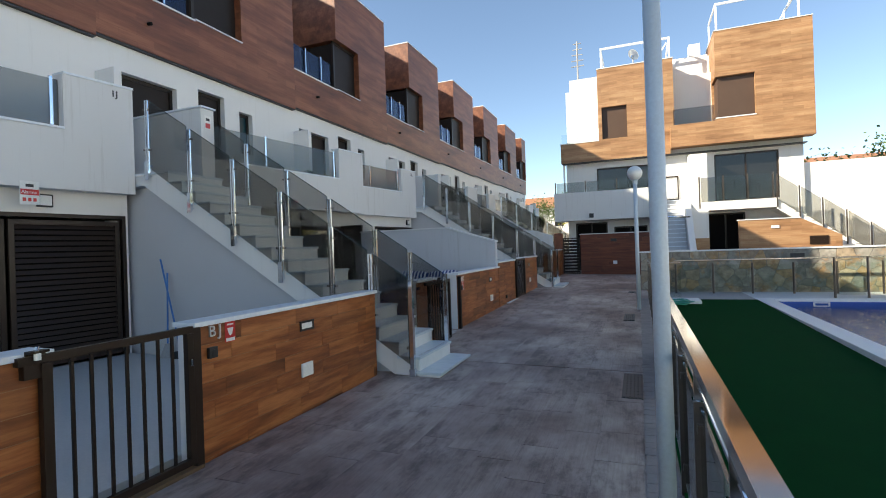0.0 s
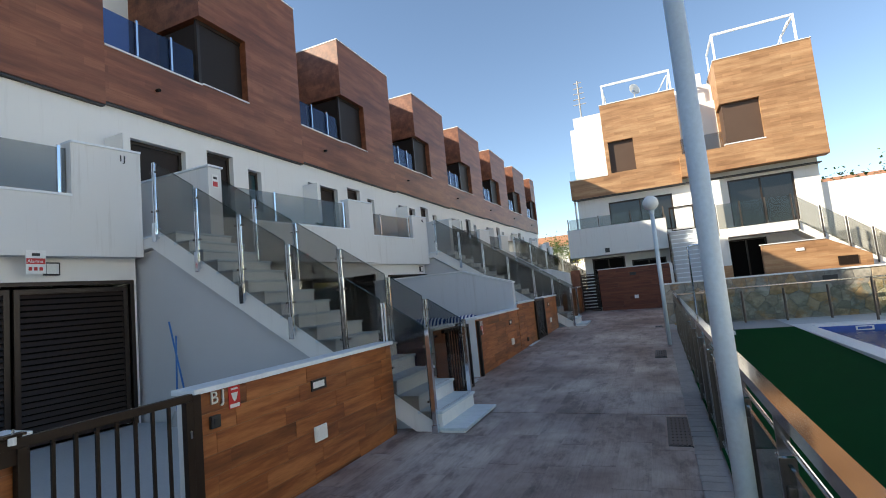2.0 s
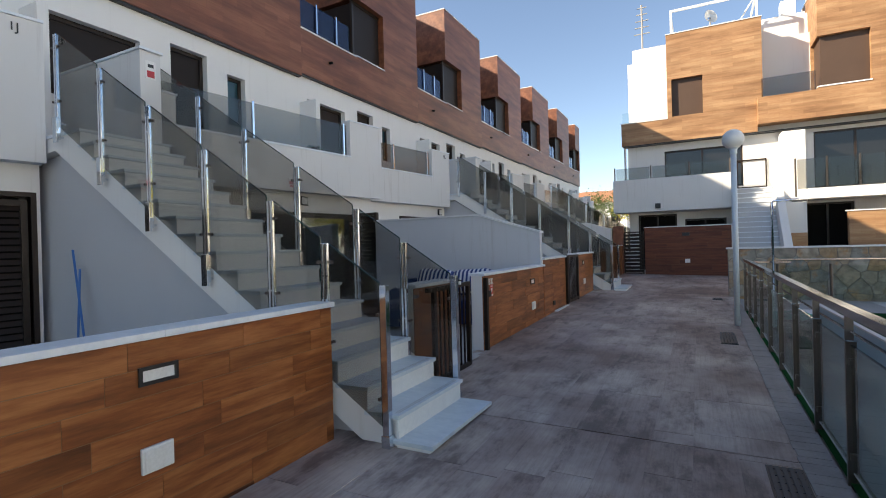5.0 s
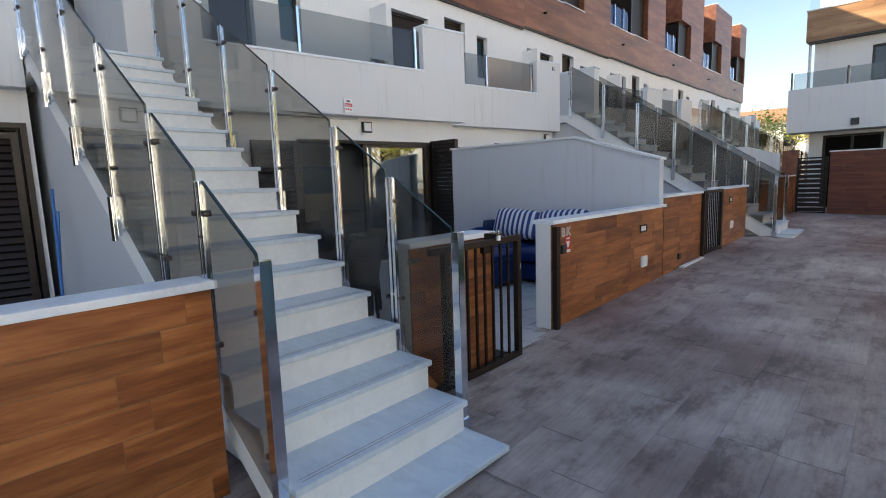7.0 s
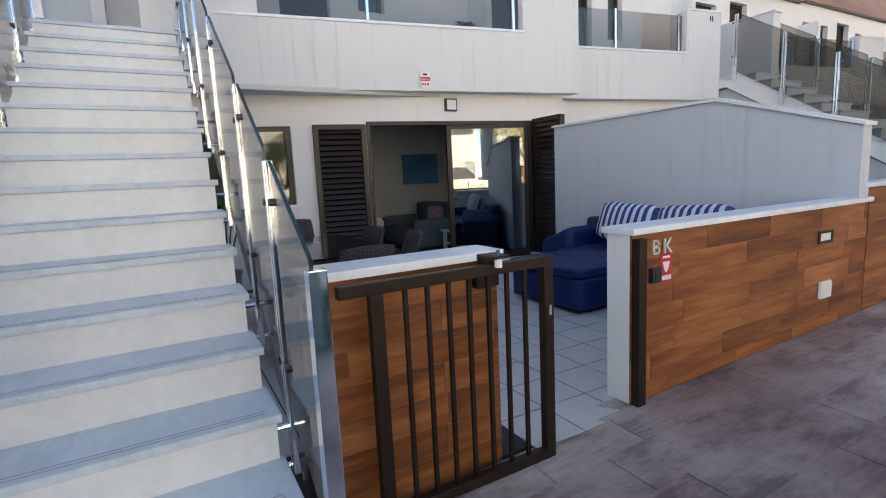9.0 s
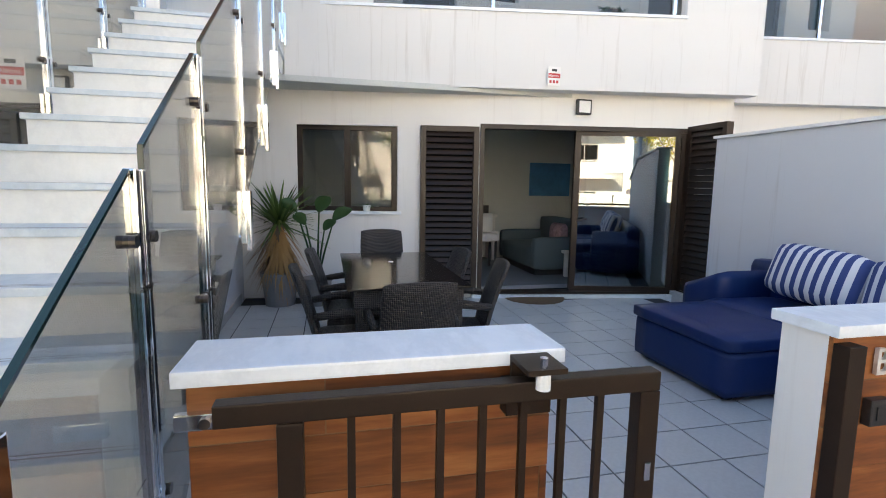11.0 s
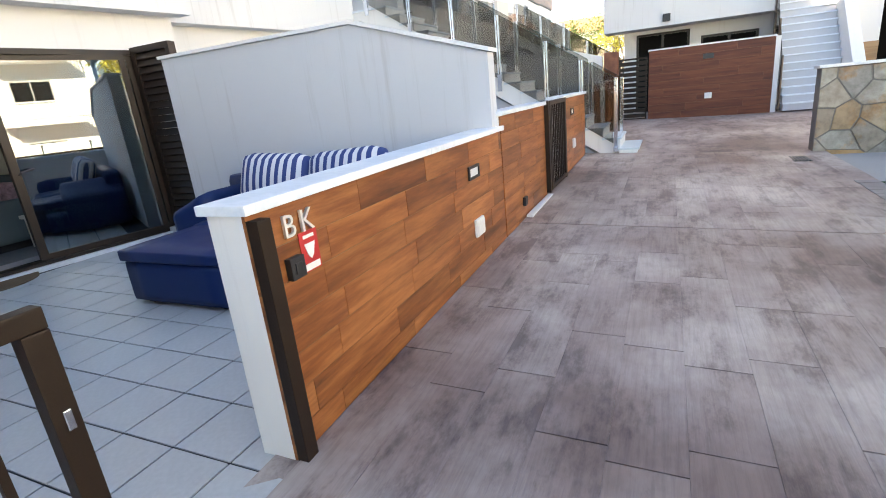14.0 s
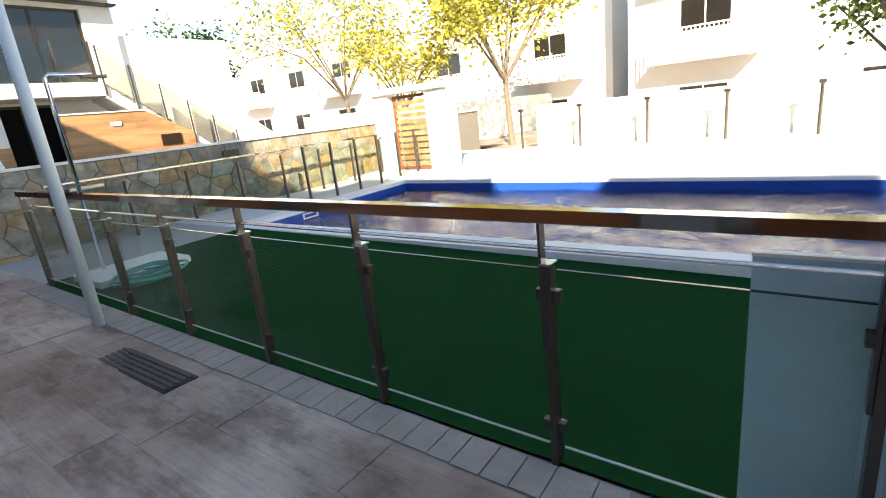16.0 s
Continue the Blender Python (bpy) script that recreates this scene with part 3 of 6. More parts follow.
# ---- stairs with glass balustrades ----
def staircase():
    y0, y1, n, run, rise, x0 = 5.14, 6.10, 17, 0.257, 0.1655, -2.38
    s = thing("outdoor_staircase", (-2.4, 5.65, 0), "white marble outdoor staircase with glass and steel balustrades", "staircase", "outdoor staircases")
    zt = lambda i: 0.068 + rise * i
    bm = bmesh.new()
    pts = [(x0, 0.0)]
    for i in range(1, n):
        pts += [(x0 - run * (i - 1) - 0.0, zt(i) - 0.03), (x0 - run * i, zt(i) - 0.03)]
    top = zt(n - 1) - 0.03
    pts += [(-8.15, top), (-8.15, top - 0.25), (-6.75, top - 0.14), (-2.67, 0.0)]
    prism(bm, pts, "y", y0, y1)
    part("stringer", bm, WHITE, s, "white plastered stair body")
    for i in range(1, n):
        xa = x0 - run * (i - 1)
        part("tread", B(xa - run - 0.005, xa + 0.03, y0 - 0.03, y1 + 0.03, zt(i) - 0.03, zt(i), bevel=0.006), TREAD, s)
        for q in (0.035, 0.055):
            part("grip_line", B(xa + 0.03 - q - 0.004, xa + 0.03 - q, y0 + 0.02, y1 - 0.02, zt(i), zt(i) + 0.0008), GREY_STONE, s)
        part("riser", B(xa - 0.003, xa + 0.012, y0 - 0.012, y1 + 0.012, zt(i) - rise, zt(i) - 0.03), RISER, s)
    # wide first step
    bm = bmesh.new()
    # Greyer than the stair body: the shade below it is in the colour.
    prism(bm, [(-8.1, 0.0), (-8.1, top - 0.26), (-6.78, top - 0.16), (-2.75, 0.0)], "y", y0 + 0.10, 5.58)
    part("under_stair_wall", bm, SHADED_PLASTER, s, "plastered wall under the stairs, its shade put into the grey")
    part("first_step", B(x0, -2.12, y0 - 0.02, y1 + 0.02, -0.05, zt(0) - 0.03), RISER, s)
    part("tread", B(x0 - 0.02, -2.09, y0 - 0.04, y1 + 0.04, zt(0) - 0.03, zt(0), bevel=0.006), TREAD, s)
    part("landing", B(-8.15, x0 - run * (n - 1), y0 - 0.02, y1 + 0.02, zt(n - 1) - 0.028, zt(n - 1) + 0.002), MARBLE, s)
    slope = rise / run
    zn = lambda x: zt(1) + (x0 - x) * slope
    for side, yy in ((-1, y0 - 0.05), (1, y1 + 0.075)):
        xs = [-2.43, -2.945, -3.48, -4.235, -5.0, -5.765, -6.57]
        for i, x in enumerate(xs):
            if i == 0:
                a = part("post", B(x - 0.025, x + 0.025, yy - 0.024, yy + 0.024, 0.02, 1.125, bevel=0.003), STEEL, s, "square stainless post")
                part("base_shoe", B(x - 0.034, x + 0.034, yy - 0.033, yy + 0.033, 0.015, 0.10, bevel=0.004), STEEL, a)
                zb, ztop = 0.18, 1.06
            else:
                zb, ztop = max(0.03, zn(x) - 0.33), zn(x) + 0.83
                a = part("post", B(x - 0.029, x - 0.006, yy - 0.013, yy + 0.013, zb + 0.03, ztop, bevel=0.004), STEEL, s, "twin flat bars of polished stainless steel")
                part("front_bar", B(x + 0.006, x + 0.029, yy - 0.013, yy + 0.013, zb + 0.03, ztop, bevel=0.004), STEEL, a)
                part("slot", B(x - 0.006, x + 0.006, yy - 0.006, yy + 0.006, zb + 0.04, ztop - 0.012), STEEL_DARK, a)
                part("bracket", B(x - 0.034, x + 0.034, yy + 0.013 * side, yy + 0.034 * side, zb, zb + 0.27, bevel=0.004), STEEL, a, "bright steel base plate")
                for q in (0.06, 0.21):
                    bm = bmesh.new()
                    tube(bm, [(x, yy + 0.012 * side, zb + q), (x, yy - 0.075 * side, zb + q)], 0.011, 8)
                    part("anchor_bolt", bm, STEEL, a)
                for q in (0.24, 0.70):
                    part("bar_spacer", B(x - 0.0295, x + 0.0295, yy - 0.0135, yy + 0.0135, ztop - q - 0.006, ztop - q + 0.006), STEEL, a)
            for zc in (ztop - 0.14, ztop - 0.72):
                for sx in ((-1, 1) if i else (-1,)):
                    bm = bmesh.new()
                    tube(bm, [(x + sx * 0.055, yy - 0.017, zc), (x + sx * 0.055, yy + 0.017, zc)], 0.013, 12)
                    box(bm, min(x + sx * 0.028, x + sx * 0.055), max(x + sx * 0.028, x + sx * 0.055), yy - 0.010, yy + 0.010, zc - 0.010, zc + 0.010)
                    part("clamp", bm, STEEL_DARK, a, "round glass clamp")
        for xa, xb in zip(xs, xs[1:]):
            xa, xb = xa - 0.042, xb + 0.040
            pts = [(xa, max(0.10, zn(xa) - 0.14)), (xb, zn(xb) - 0.14), (xb, zn(xb) + 0.845), (xa, zn(xa) + 0.845)]
            bm = bmesh.new()
            prism(bm, pts, "y", yy - 0.005, yy + 0.005)
            g = part("glass_panel", bm, GLASS_SMOKE, s, "smoked glass panel")
            bm = bmesh.new()
            prism(bm, [(xb, zn(xb) + 0.846), (xa, zn(xa) + 0.846), (xa, zn(xa) + 0.854), (xb, zn(xb) + 0.854)], "y", yy - 0.006, yy + 0.006)
            part("edge", bm, GLASS_EDGE, g, "green polished glass edge")
            part("edge", B(xa + 0.0005, xa + 0.004, yy - 0.0055, yy + 0.0055, pts[0][1], zn(xa) + 0.846), GLASS_EDGE, g, "green polished glass edge")
    return s


stairs = staircase()
copy_thing(stairs, pose(-2.4, 15.6, 0.20))
copy_thing(stairs, pose(-2.4, 25.6, 0.36))
for yy, zo in ((5.65, 0.0), (15.6, 0.2)):
    w = solid("landing_screen", B(-8.155, -6.36, yy + 0.21, yy + 0.465, 2.72 + zo, 3.83 + zo, bevel=0.01), STAINED, "white wall between a landing and the next terrace", "wall", kind="structure")
    part("coping", B(-8.155, -6.33, yy + 0.19, yy + 0.485, 3.832 + zo, 3.862 + zo, bevel=0.006), MARBLE, w, "white marble coping")
    part("parapet_return", B(-7.62, -7.45, yy + 0.467, yy + 1.40, 2.46 + zo, 3.76 + zo, bevel=0.006), STAINED, w, "raised white start of the parapet")
    part("coping", B(-7.64, -7.43, yy + 0.487, yy + 1.42, 3.762 + zo, 3.79 + zo, bevel=0.006), MARBLE, w, "white marble coping")


# ---- garden walls with wood-look tiles and marble coping ----
FRONT = -2.895


def garden_wall(y0, y1, top, zbase):
    w = thing("garden_wall", (FRONT, (y0 + y1) / 2, zbase), "low garden wall with wood-look tiles and white marble coping", "wall", kind="structure")
    part("wall_body", B(FRONT - 0.16, FRONT - 0.012, y0, y1, zbase - 0.1, top - 0.035), WHITE, w)
    part("joint_bed", B(FRONT - 0.0119, FRONT - 0.0022, y0 + 0.002, y1 - 0.002, zbase - 0.03, top - 0.04), GROUT, w)
    n = max(1, round((y1 - y0) / 1.3))
    for i in range(n):
        a, b = y0 + (y1 - y0) * i / n, y0 + (y1 - y0) * (i + 1) / n
        part("coping", B(FRONT - 0.185, FRONT + 0.03, a - (0.02 if i == 0 else -0.001), b + (0.02 if i == n - 1 else -0.001), top - 0.035, top, bevel=0.006), MARBLE, w, "white marble coping")
    return w


WALLS = [(-1.2, 1.63, 1.0, 0.0), (2.55, 5.08, 1.0, 0.0), (6.26, 7.07, 1.03, 0.0), (7.92, 10.6, 1.04, 0.03), (10.62, 12.2, 1.15, 0.10), (13.15, 15.03, 1.17, 0.12), (16.2, 17.05, 1.27, 0.15), (17.9, 20.4, 1.3, 0.18)]
walls = [garden_wall(*w) for w in WALLS]

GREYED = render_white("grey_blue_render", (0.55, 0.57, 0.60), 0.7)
bm = bmesh.new()
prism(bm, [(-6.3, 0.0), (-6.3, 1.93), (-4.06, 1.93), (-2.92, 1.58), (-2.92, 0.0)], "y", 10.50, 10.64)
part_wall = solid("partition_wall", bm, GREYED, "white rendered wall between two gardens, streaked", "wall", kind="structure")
bm = bmesh.new()
prism(bm, [(-6.32, 1.932), (-6.32, 1.96), (-4.05, 1.96), (-2.90, 1.61), (-2.90, 1.582), (-4.06, 1.932)], "y", 10.47, 10.67)
part("coping", bm, COPING, part_wall)
bm = bmesh.new()
prism(bm, [(-7.0, 0.0), (-7.0, 2.13), (-4.06, 2.13), (-3.25, 1.88), (-3.25, 0.0)], "y", 20.5, 20.64)
solid("partition_wall", bm, STAINED, "white rendered wall between two gardens", "wall", kind="structure")
solid("terrace_floor_left", B(-8.2, FRONT - 0.16, -1.2, 5.12, -0.05, 0.06), TERRACE_TILE, "grey tiled terrace", "floor", kind="structure")
floor_bk = solid("floor", B(-7.8, FRONT + 0.0, 5.6, 10.5, -0.05, 0.074), TILE_JOINT, "grey square-tiled terrace floor", "floor", kind="structure")
solid("terrace_floor_far", B(-8.2, FRONT - 0.16, 10.64, 20.5, -0.05, 0.16), TERRACE_TILE, "grey tiled terrace", "floor", kind="structure")


# ---- fence of the pool ----
FX = 0.215


def pool_fence():
    f = thing("pool_fence", (FX, 5, 0), "glass pool fence with brown metal posts and rail", "fence", kind="structure")
    zr = lambda y: 0.985 + 0.007 * max(0, y - 6.5)
    ys = [7.47 + 0.868 * i for i in range(-12, 7)]
    bm = bmesh.new()
    pts = [(FX, y, zr(y)) for y in (ys[0] - 0.1, 6.5, ys[-1] + 0.06)]
    for a, b in zip(pts, pts[1:]):
        vs = [bm.verts.new((a[0] + dx, a[1], a[2] + dz)) for dx, dz in ((-0.03, -0.045), (0.03, -0.045), (0.03, 0), (-0.03, 0))]
        ws = [bm.verts.new((b[0] + dx, b[1], b[2] + dz)) for dx, dz in ((-0.03, -0.045), (0.03, -0.045), (0.03, 0), (-0.03, 0))]
        bm.faces.new(vs), bm.faces.new(ws[::-1])
        for i in range(4):
            bm.faces.new((vs[(i + 1) % 4], vs[i], ws[i], ws[(i + 1) % 4]))
    part("handrail", bm, RAIL, f, "flat polished metal handrail")
    bm = bmesh.new()
    tube(bm, [(FX, p[1], p[2] - 0.135) for p in pts], 0.008, 8)
    part("thin_rail", bm, STEEL, f, "thin steel rod under the handrail")
    for i, y in enumerate(ys):
        g = ground_z(FX, y)
        last = i == len(ys) - 1
        po = part("post", B(FX - 0.026, FX + 0.026, y - 0.014, y + 0.014, g - 0.04, zr(y) - 0.19, bevel=0.004), STEEL_DARK, f)
        part("post_cap", B(FX - 0.03, FX + 0.03, y - 0.022, y + 0.022, zr(y) - 0.19, zr(y) - 0.183), STEEL, po)
        part("upright", B(FX - 0.020, FX + 0.020, y + 0.016, y + 0.026, g - 0.04 if last else zr(y) - 0.5, zr(y) - 0.045), STEEL_DARK, po)
        for zc in (zr(y) - 0.30, g + 0.16):
            part("clamp", B(FX - 0.016, FX + 0.016, y - 0.04, y + 0.045, zc - 0.02, zc + 0.02, bevel=0.004), STEEL_DARK, po)
        if not last:
            y2 = ys[i + 1]
            bm = bmesh.new()
            prism(bm, [(y + 0.03, g + 0.075), (y2 - 0.03, ground_z(FX, y2) + 0.075), (y2 - 0.03, zr(y2) - 0.21), (y + 0.03, zr(y) - 0.21)], "x", FX - 0.005, FX + 0.005)
            gl = part("glass_panel", bm, GLASS, f, "clear glass panel")
            bm = bmesh.new()
            prism(bm, [(y + 0.03, g + 0.071), (y2 - 0.03, ground_z(FX, y2) + 0.071), (y2 - 0.03, ground_z(FX, y2) + 0.075), (y + 0.03, g + 0.075)], "x", FX - 0.0053, FX + 0.0053)
            part("edge", bm, DECK, gl)
            bm = bmesh.new()
            prism(bm, [(y + 0.03, zr(y) - 0.21), (y2 - 0.03, zr(y2) - 0.21), (y2 - 0.03, zr(y2) - 0.207), (y + 0.03, zr(y) - 0.207)], "x", FX - 0.006, FX + 0.006)
            part("edge", bm, GLASS_EDGE, gl)
    return f


pool_fence()
pp = thing("screen_panel", (FX + 0.06, 5.95, 0.1), "pale blue-white screen panel standing behind the fence glass", "panel")
part("sheet", B(FX + 0.05, FX + 0.07, 4.95, 6.895, 0.03, 0.862, bevel=0.002), plain("pale_blue_sheet", (0.38, 0.56, 0.66), 0.35, vary=0.04), pp)
part("edge_strip", B(FX + 0.046, FX + 0.074, 4.95, 6.897, 0.862, 0.872, bevel=0.002), COPING, pp)
for y in (5.0, 5.92, 6.84):
    part("stud", B(FX + 0.07, FX + 0.10, y - 0.015, y + 0.015, 0.01, 0.85, bevel=0.003), STEEL_DARK, pp)


# ---- lamp posts ----
def street_lamp(x, y, rad):
    g = ground_z(x, y)
    s = thing("street_lamp", (x, y, g), "pale blue lamp post with a white globe", "street lamp", "lamp posts")
    bm = bmesh.new()
    tube(bm, [(x, y, g - 0.02), (x, y, g + 2.62)], rad, 20)
    part("pole", bm, LAMP_PAINT, s, smooth=True)
    bm = bmesh.new()
    tube(bm, [(x, y, g + 2.60), (x, y, g + 2.66), (x, y, g + 2.70)], [rad * 1.25, rad * 1.25, rad * 1.9], 20)
    part("collar", bm, LAMP_PAINT, s)
    bm = bmesh.new()
    bmesh.ops.create_uvsphere(bm, u_segments=28, v_segments=18, radius=0.15, matrix=pose(x, y, g + 2.82))
    part("globe", bm, WHITE_PLASTIC, s, "white globe", smooth=True)
    return s


street_lamp(-0.02, 10.96, 0.04)
street_lamp(0.085, 2.32, 0.036)


# ---- the house across the end of the walkway ----
def framed_window(h, x0, x1, z0, z1, y, mullion=True, pane=None, name="window"):
    hs = [(x0 + 0.06, (x0 + x1) / 2 - 0.03, z0 + 0.06, z1 - 0.06), ((x0 + x1) / 2 + 0.03, x1 - 0.06, z0 + 0.06, z1 - 0.06)] if mullion else [(x0 + 0.06, x1 - 0.06, z0 + 0.06, z1 - 0.06)]
    w = part(name, pierced(bmesh.new(), "y", y, y + 0.08, x0, x1, z0, z1, hs), ALU, h, "dark brown aluminium frame")
    for a, b, za, zb in hs:
        part("pane", B(a, b, y + 0.035, y + 0.045, za, zb), pane or DARK_PANE, w)
    return w


def glass_run(h, p, q, z0p, z0q, height, n, glass=None, post=None):
    """Posts and panes along a line, following its slope."""
    p, q = Vector(p), Vector(q)
    d = (q - p)
    along = d.normalized()
    nrm = Vector((-along.y, along.x, 0)) * 0.006
    for i in range(n + 1):
        f = i / n
        c, z = p + d * f, z0p + (z0q - z0p) * f
        bm = bmesh.new()
        tube(bm, [(c.x, c.y, z - 0.25), (c.x, c.y, z + height + 0.04)], 0.026, 8)
        part("rail_post", bm, post or STEEL_DARK, h, "steel rail post")
        if i < n:
            g = (i + 1) / n
            c2, z2 = p + d * g, z0p + (z0q - z0p) * g
            a, b = c + along * 0.05, c2 - along * 0.05
            bm = bmesh.new()
            vs = [bm.verts.new((v.x, v.y, zz)) for v, zz in ((a - nrm, z), (b - nrm, z2), (b - nrm, z2 + height), (a - nrm, z + height), (a + nrm, z), (b + nrm, z2), (b + nrm, z2 + height), (a + nrm, z + height))]
            for f4 in ((0, 1, 2, 3), (7, 6, 5, 4), (0, 4, 5, 1), (1, 5, 6, 2), (2, 6, 7, 3), (3, 7, 4, 0)):
                bm.faces.new([vs[j] for j in f4])
            part("glass_panel", bm, glass or GLASS_SMOKE, h, "glass panel")


def end_house():
    h = thing("end_house", (1.5, 24, 0.2), "sunlit white house with wood-look bays and roof pergolas", "house")
    Y, Y2 = 22.5, 22.2
    holes = [(-2.58, -1.22, 0.25, 2.42), (-0.95, 0.4, 1.45, 2.2), (-1.6, 0.95, 3.3, 4.8), (2.65, 4.05, 0.25, 2.55), (3.0, 5.25, 3.05, 4.95)]
    part("lower_wall", pierced(bmesh.new(), "y", Y + 0.35, Y + 0.6, -2.9, 6.05, 0, 5.4, holes), WHITE, h)
    for i, (x0, x1, z0, z1) in enumerate(holes):
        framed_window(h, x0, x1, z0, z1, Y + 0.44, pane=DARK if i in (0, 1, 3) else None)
        # Black block for the unlit inside behind each window.
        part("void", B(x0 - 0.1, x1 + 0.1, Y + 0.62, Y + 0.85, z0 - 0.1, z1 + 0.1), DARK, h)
    part("body", B(-2.9, 6.05, Y + 0.9, Y + 9, 0, 8.5), WHITE, h)
    # Bands and bays here take the cladding copy brightened for sun.
    part("cladding_band", B(-3.08, 1.38, Y, Y + 0.4, 5.1, 5.94), CLADDING_SUNLIT, h, "sunlit wood-look cladding band")
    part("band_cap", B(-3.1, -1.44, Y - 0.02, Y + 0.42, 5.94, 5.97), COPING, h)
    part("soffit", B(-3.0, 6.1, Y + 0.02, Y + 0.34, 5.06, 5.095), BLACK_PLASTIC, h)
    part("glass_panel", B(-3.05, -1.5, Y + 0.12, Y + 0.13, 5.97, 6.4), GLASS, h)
    part("bay", pierced(bmesh.new(), "y", Y + 0.001, Y + 0.35, -1.44, 1.56, 5.94, 9.05, [(-1.29, -0.27, 6.0, 7.38)]), CLADDING_SUNLIT, h, "bay with sunlit wood-look cladding")
    part("bay_side", B(-1.44, 1.56, Y + 0.35, Y + 1.2, 5.94, 9.05), CLADDING_SUNLIT, h)
    part("blind", B(-1.29, -0.27, Y + 0.14, Y + 0.16, 6.0, 7.38), END_BLIND, h, "closed brown blind")
    part("white_tower", B(-2.7, -1.44, Y + 0.8, Y + 4, 5.3, 9.0), WHITE, h)
    part("white_tower", B(1.56, 3.0, Y + 1.3, Y + 4, 5.3, 9.4), WHITE, h)
    part("roof_vent", B(2.3, 2.75, Y + 1.35, Y + 1.8, 9.4, 9.95, bevel=0.02), WHITE, h)
    part("cap", B(-1.46, 1.58, Y - 0.02, Y + 1.2, 9.05, 9.08), COPING, h)
    part("cladding_band", B(1.38, 6.3, Y2, Y2 + 0.55, 5.30, 6.2), CLADDING_SUNLIT, h, "sunlit wood-look cladding band")
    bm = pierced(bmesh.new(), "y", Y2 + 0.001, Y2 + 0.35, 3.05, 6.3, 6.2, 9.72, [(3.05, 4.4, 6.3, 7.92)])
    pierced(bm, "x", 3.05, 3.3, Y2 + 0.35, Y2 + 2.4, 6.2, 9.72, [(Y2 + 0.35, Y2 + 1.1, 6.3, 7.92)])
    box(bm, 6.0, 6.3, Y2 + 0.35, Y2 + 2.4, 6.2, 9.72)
    part("bay", bm, CLADDING_SUNLIT, h, "bay with sunlit wood-look cladding")
    part("bay_roof", B(3.3, 6.0, Y2 + 0.35, Y2 + 2.2, 9.3, 9.6), WHITE, h)
    part("cap", B(3.03, 6.32, Y2 - 0.02, Y2 + 0.36, 9.72, 9.75), COPING, h)
    part("cap", B(3.03, 3.32, Y2 + 0.36, Y2 + 2.4, 9.72, 9.75), COPING, h)
    part("blind", B(3.14, 4.4, Y2 + 0.16, Y2 + 0.18, 6.3, 7.92), END_BLIND, h, "closed brown blind")
    part("blind", B(3.14, 3.16, Y2 + 0.18, Y2 + 1.1, 6.3, 7.92), END_BLIND, h)
    part("sill", B(3.03, 4.42, Y2 - 0.02, Y2 + 0.2, 6.26, 6.3), COPING, h)
    part("glass_panel", B(1.5, 3.0, Y2 + 0.1, Y2 + 0.11, 6.2, 6.85), GLASS_SMOKE, h)
    part("recess_wall", B(1.6, 3.05, Y + 1.2, Y + 1.3, 6.0, 9.3), WHITE, h)
    for x0, x1, z0, z1, y in ((-1.3, 1.5, 9.05, 10.06, Y + 0.3), (3.15, 6.0, 9.72, 10.95, Y2 + 0.3)):
        for nm, a in (("post", (x0, x0 + 0.07, y, y + 0.07, z0, z1)), ("post", (x1 - 0.07, x1, y, y + 0.07, z0, z1)), ("beam", (x0 + 0.07, x1 - 0.07, y, y + 0.07, z1 - 0.08, z1)), ("post", (x0, x0 + 0.06, y + 2, y + 2.06, z0 - 0.5, z1 - 0.1)), ("post", (x1 - 0.06, x1, y + 2, y + 2.06, z0 - 0.5, z1 - 0.1)), ("beam", (x0, x0 + 0.06, y + 0.07, y + 2, z1 - 0.09, z1 - 0.02)), ("beam", (x1 - 0.06, x1, y + 0.07, y + 2, z1 - 0.09, z1 - 0.02))):
            part("pergola_" + nm, B(*a), COPING, h, "white metal roof frame")
        bm = bmesh.new()
        tube(bm, [(x1 - 0.7, y + 0.5, z0), (x1 - 0.1, y + 0.5, z1 - 0.06)], 0.03, 6)
        part("brace", bm, COPING, h)
    bm = bmesh.new()
    tube(bm, [(-2.35, Y + 1.2, 9.0), (-2.35, Y + 1.2, 10.9)], 0.035, 8)
    mast = part("antenna_mast", bm, GREY_STONE, h, "roof aerial")
    for i in range(5):
        bm = bmesh.new()
        tube(bm, [(-2.35 - 0.3 + 0.03 * i, Y + 1.2, 9.75 + 0.26 * i), (-2.35 + 0.3 - 0.03 * i, Y + 1.2, 9.75 + 0.26 * i)], 0.022, 6)
        part("antenna_rod", bm, GREY_STONE, mast)
    bm = bmesh.new()
    tube(bm, [(0.05, Y + 1.0, 9.0), (0.05, Y + 1.0, 9.75)], 0.025, 8)
    dish = part("dish_mast", bm, GREY_STONE, h, "roof satellite dish")
    bm = bmesh.new()
    tube(bm, [(0.02, Y + 0.98, 9.72), (0.05, Y + 0.90, 9.74), (0.08, Y + 0.86, 9.75)], [0.05, 0.2, 0.26], 18, caps=False)
    bmesh.ops.solidify(bm, geom=bm.faces, thickness=0.008)
    part("dish_bowl", bm, COPING, dish, "white dish", smooth=True)
    bm = bmesh.new()
    tube(bm, [(-3.0, Y + 0.3, 2.5), (-3.0, Y + 0.3, 5.08)], 0.04, 8)
    part("downpipe", bm, COPING, h, "white downpipe")
    # first-floor balcony and the stairs beside it
    part("balcony_parapet", B(-3.36, 0.55, Y - 0.55, Y - 0.35, 2.5, 3.72), STAINED, h, "white balcony parapet")
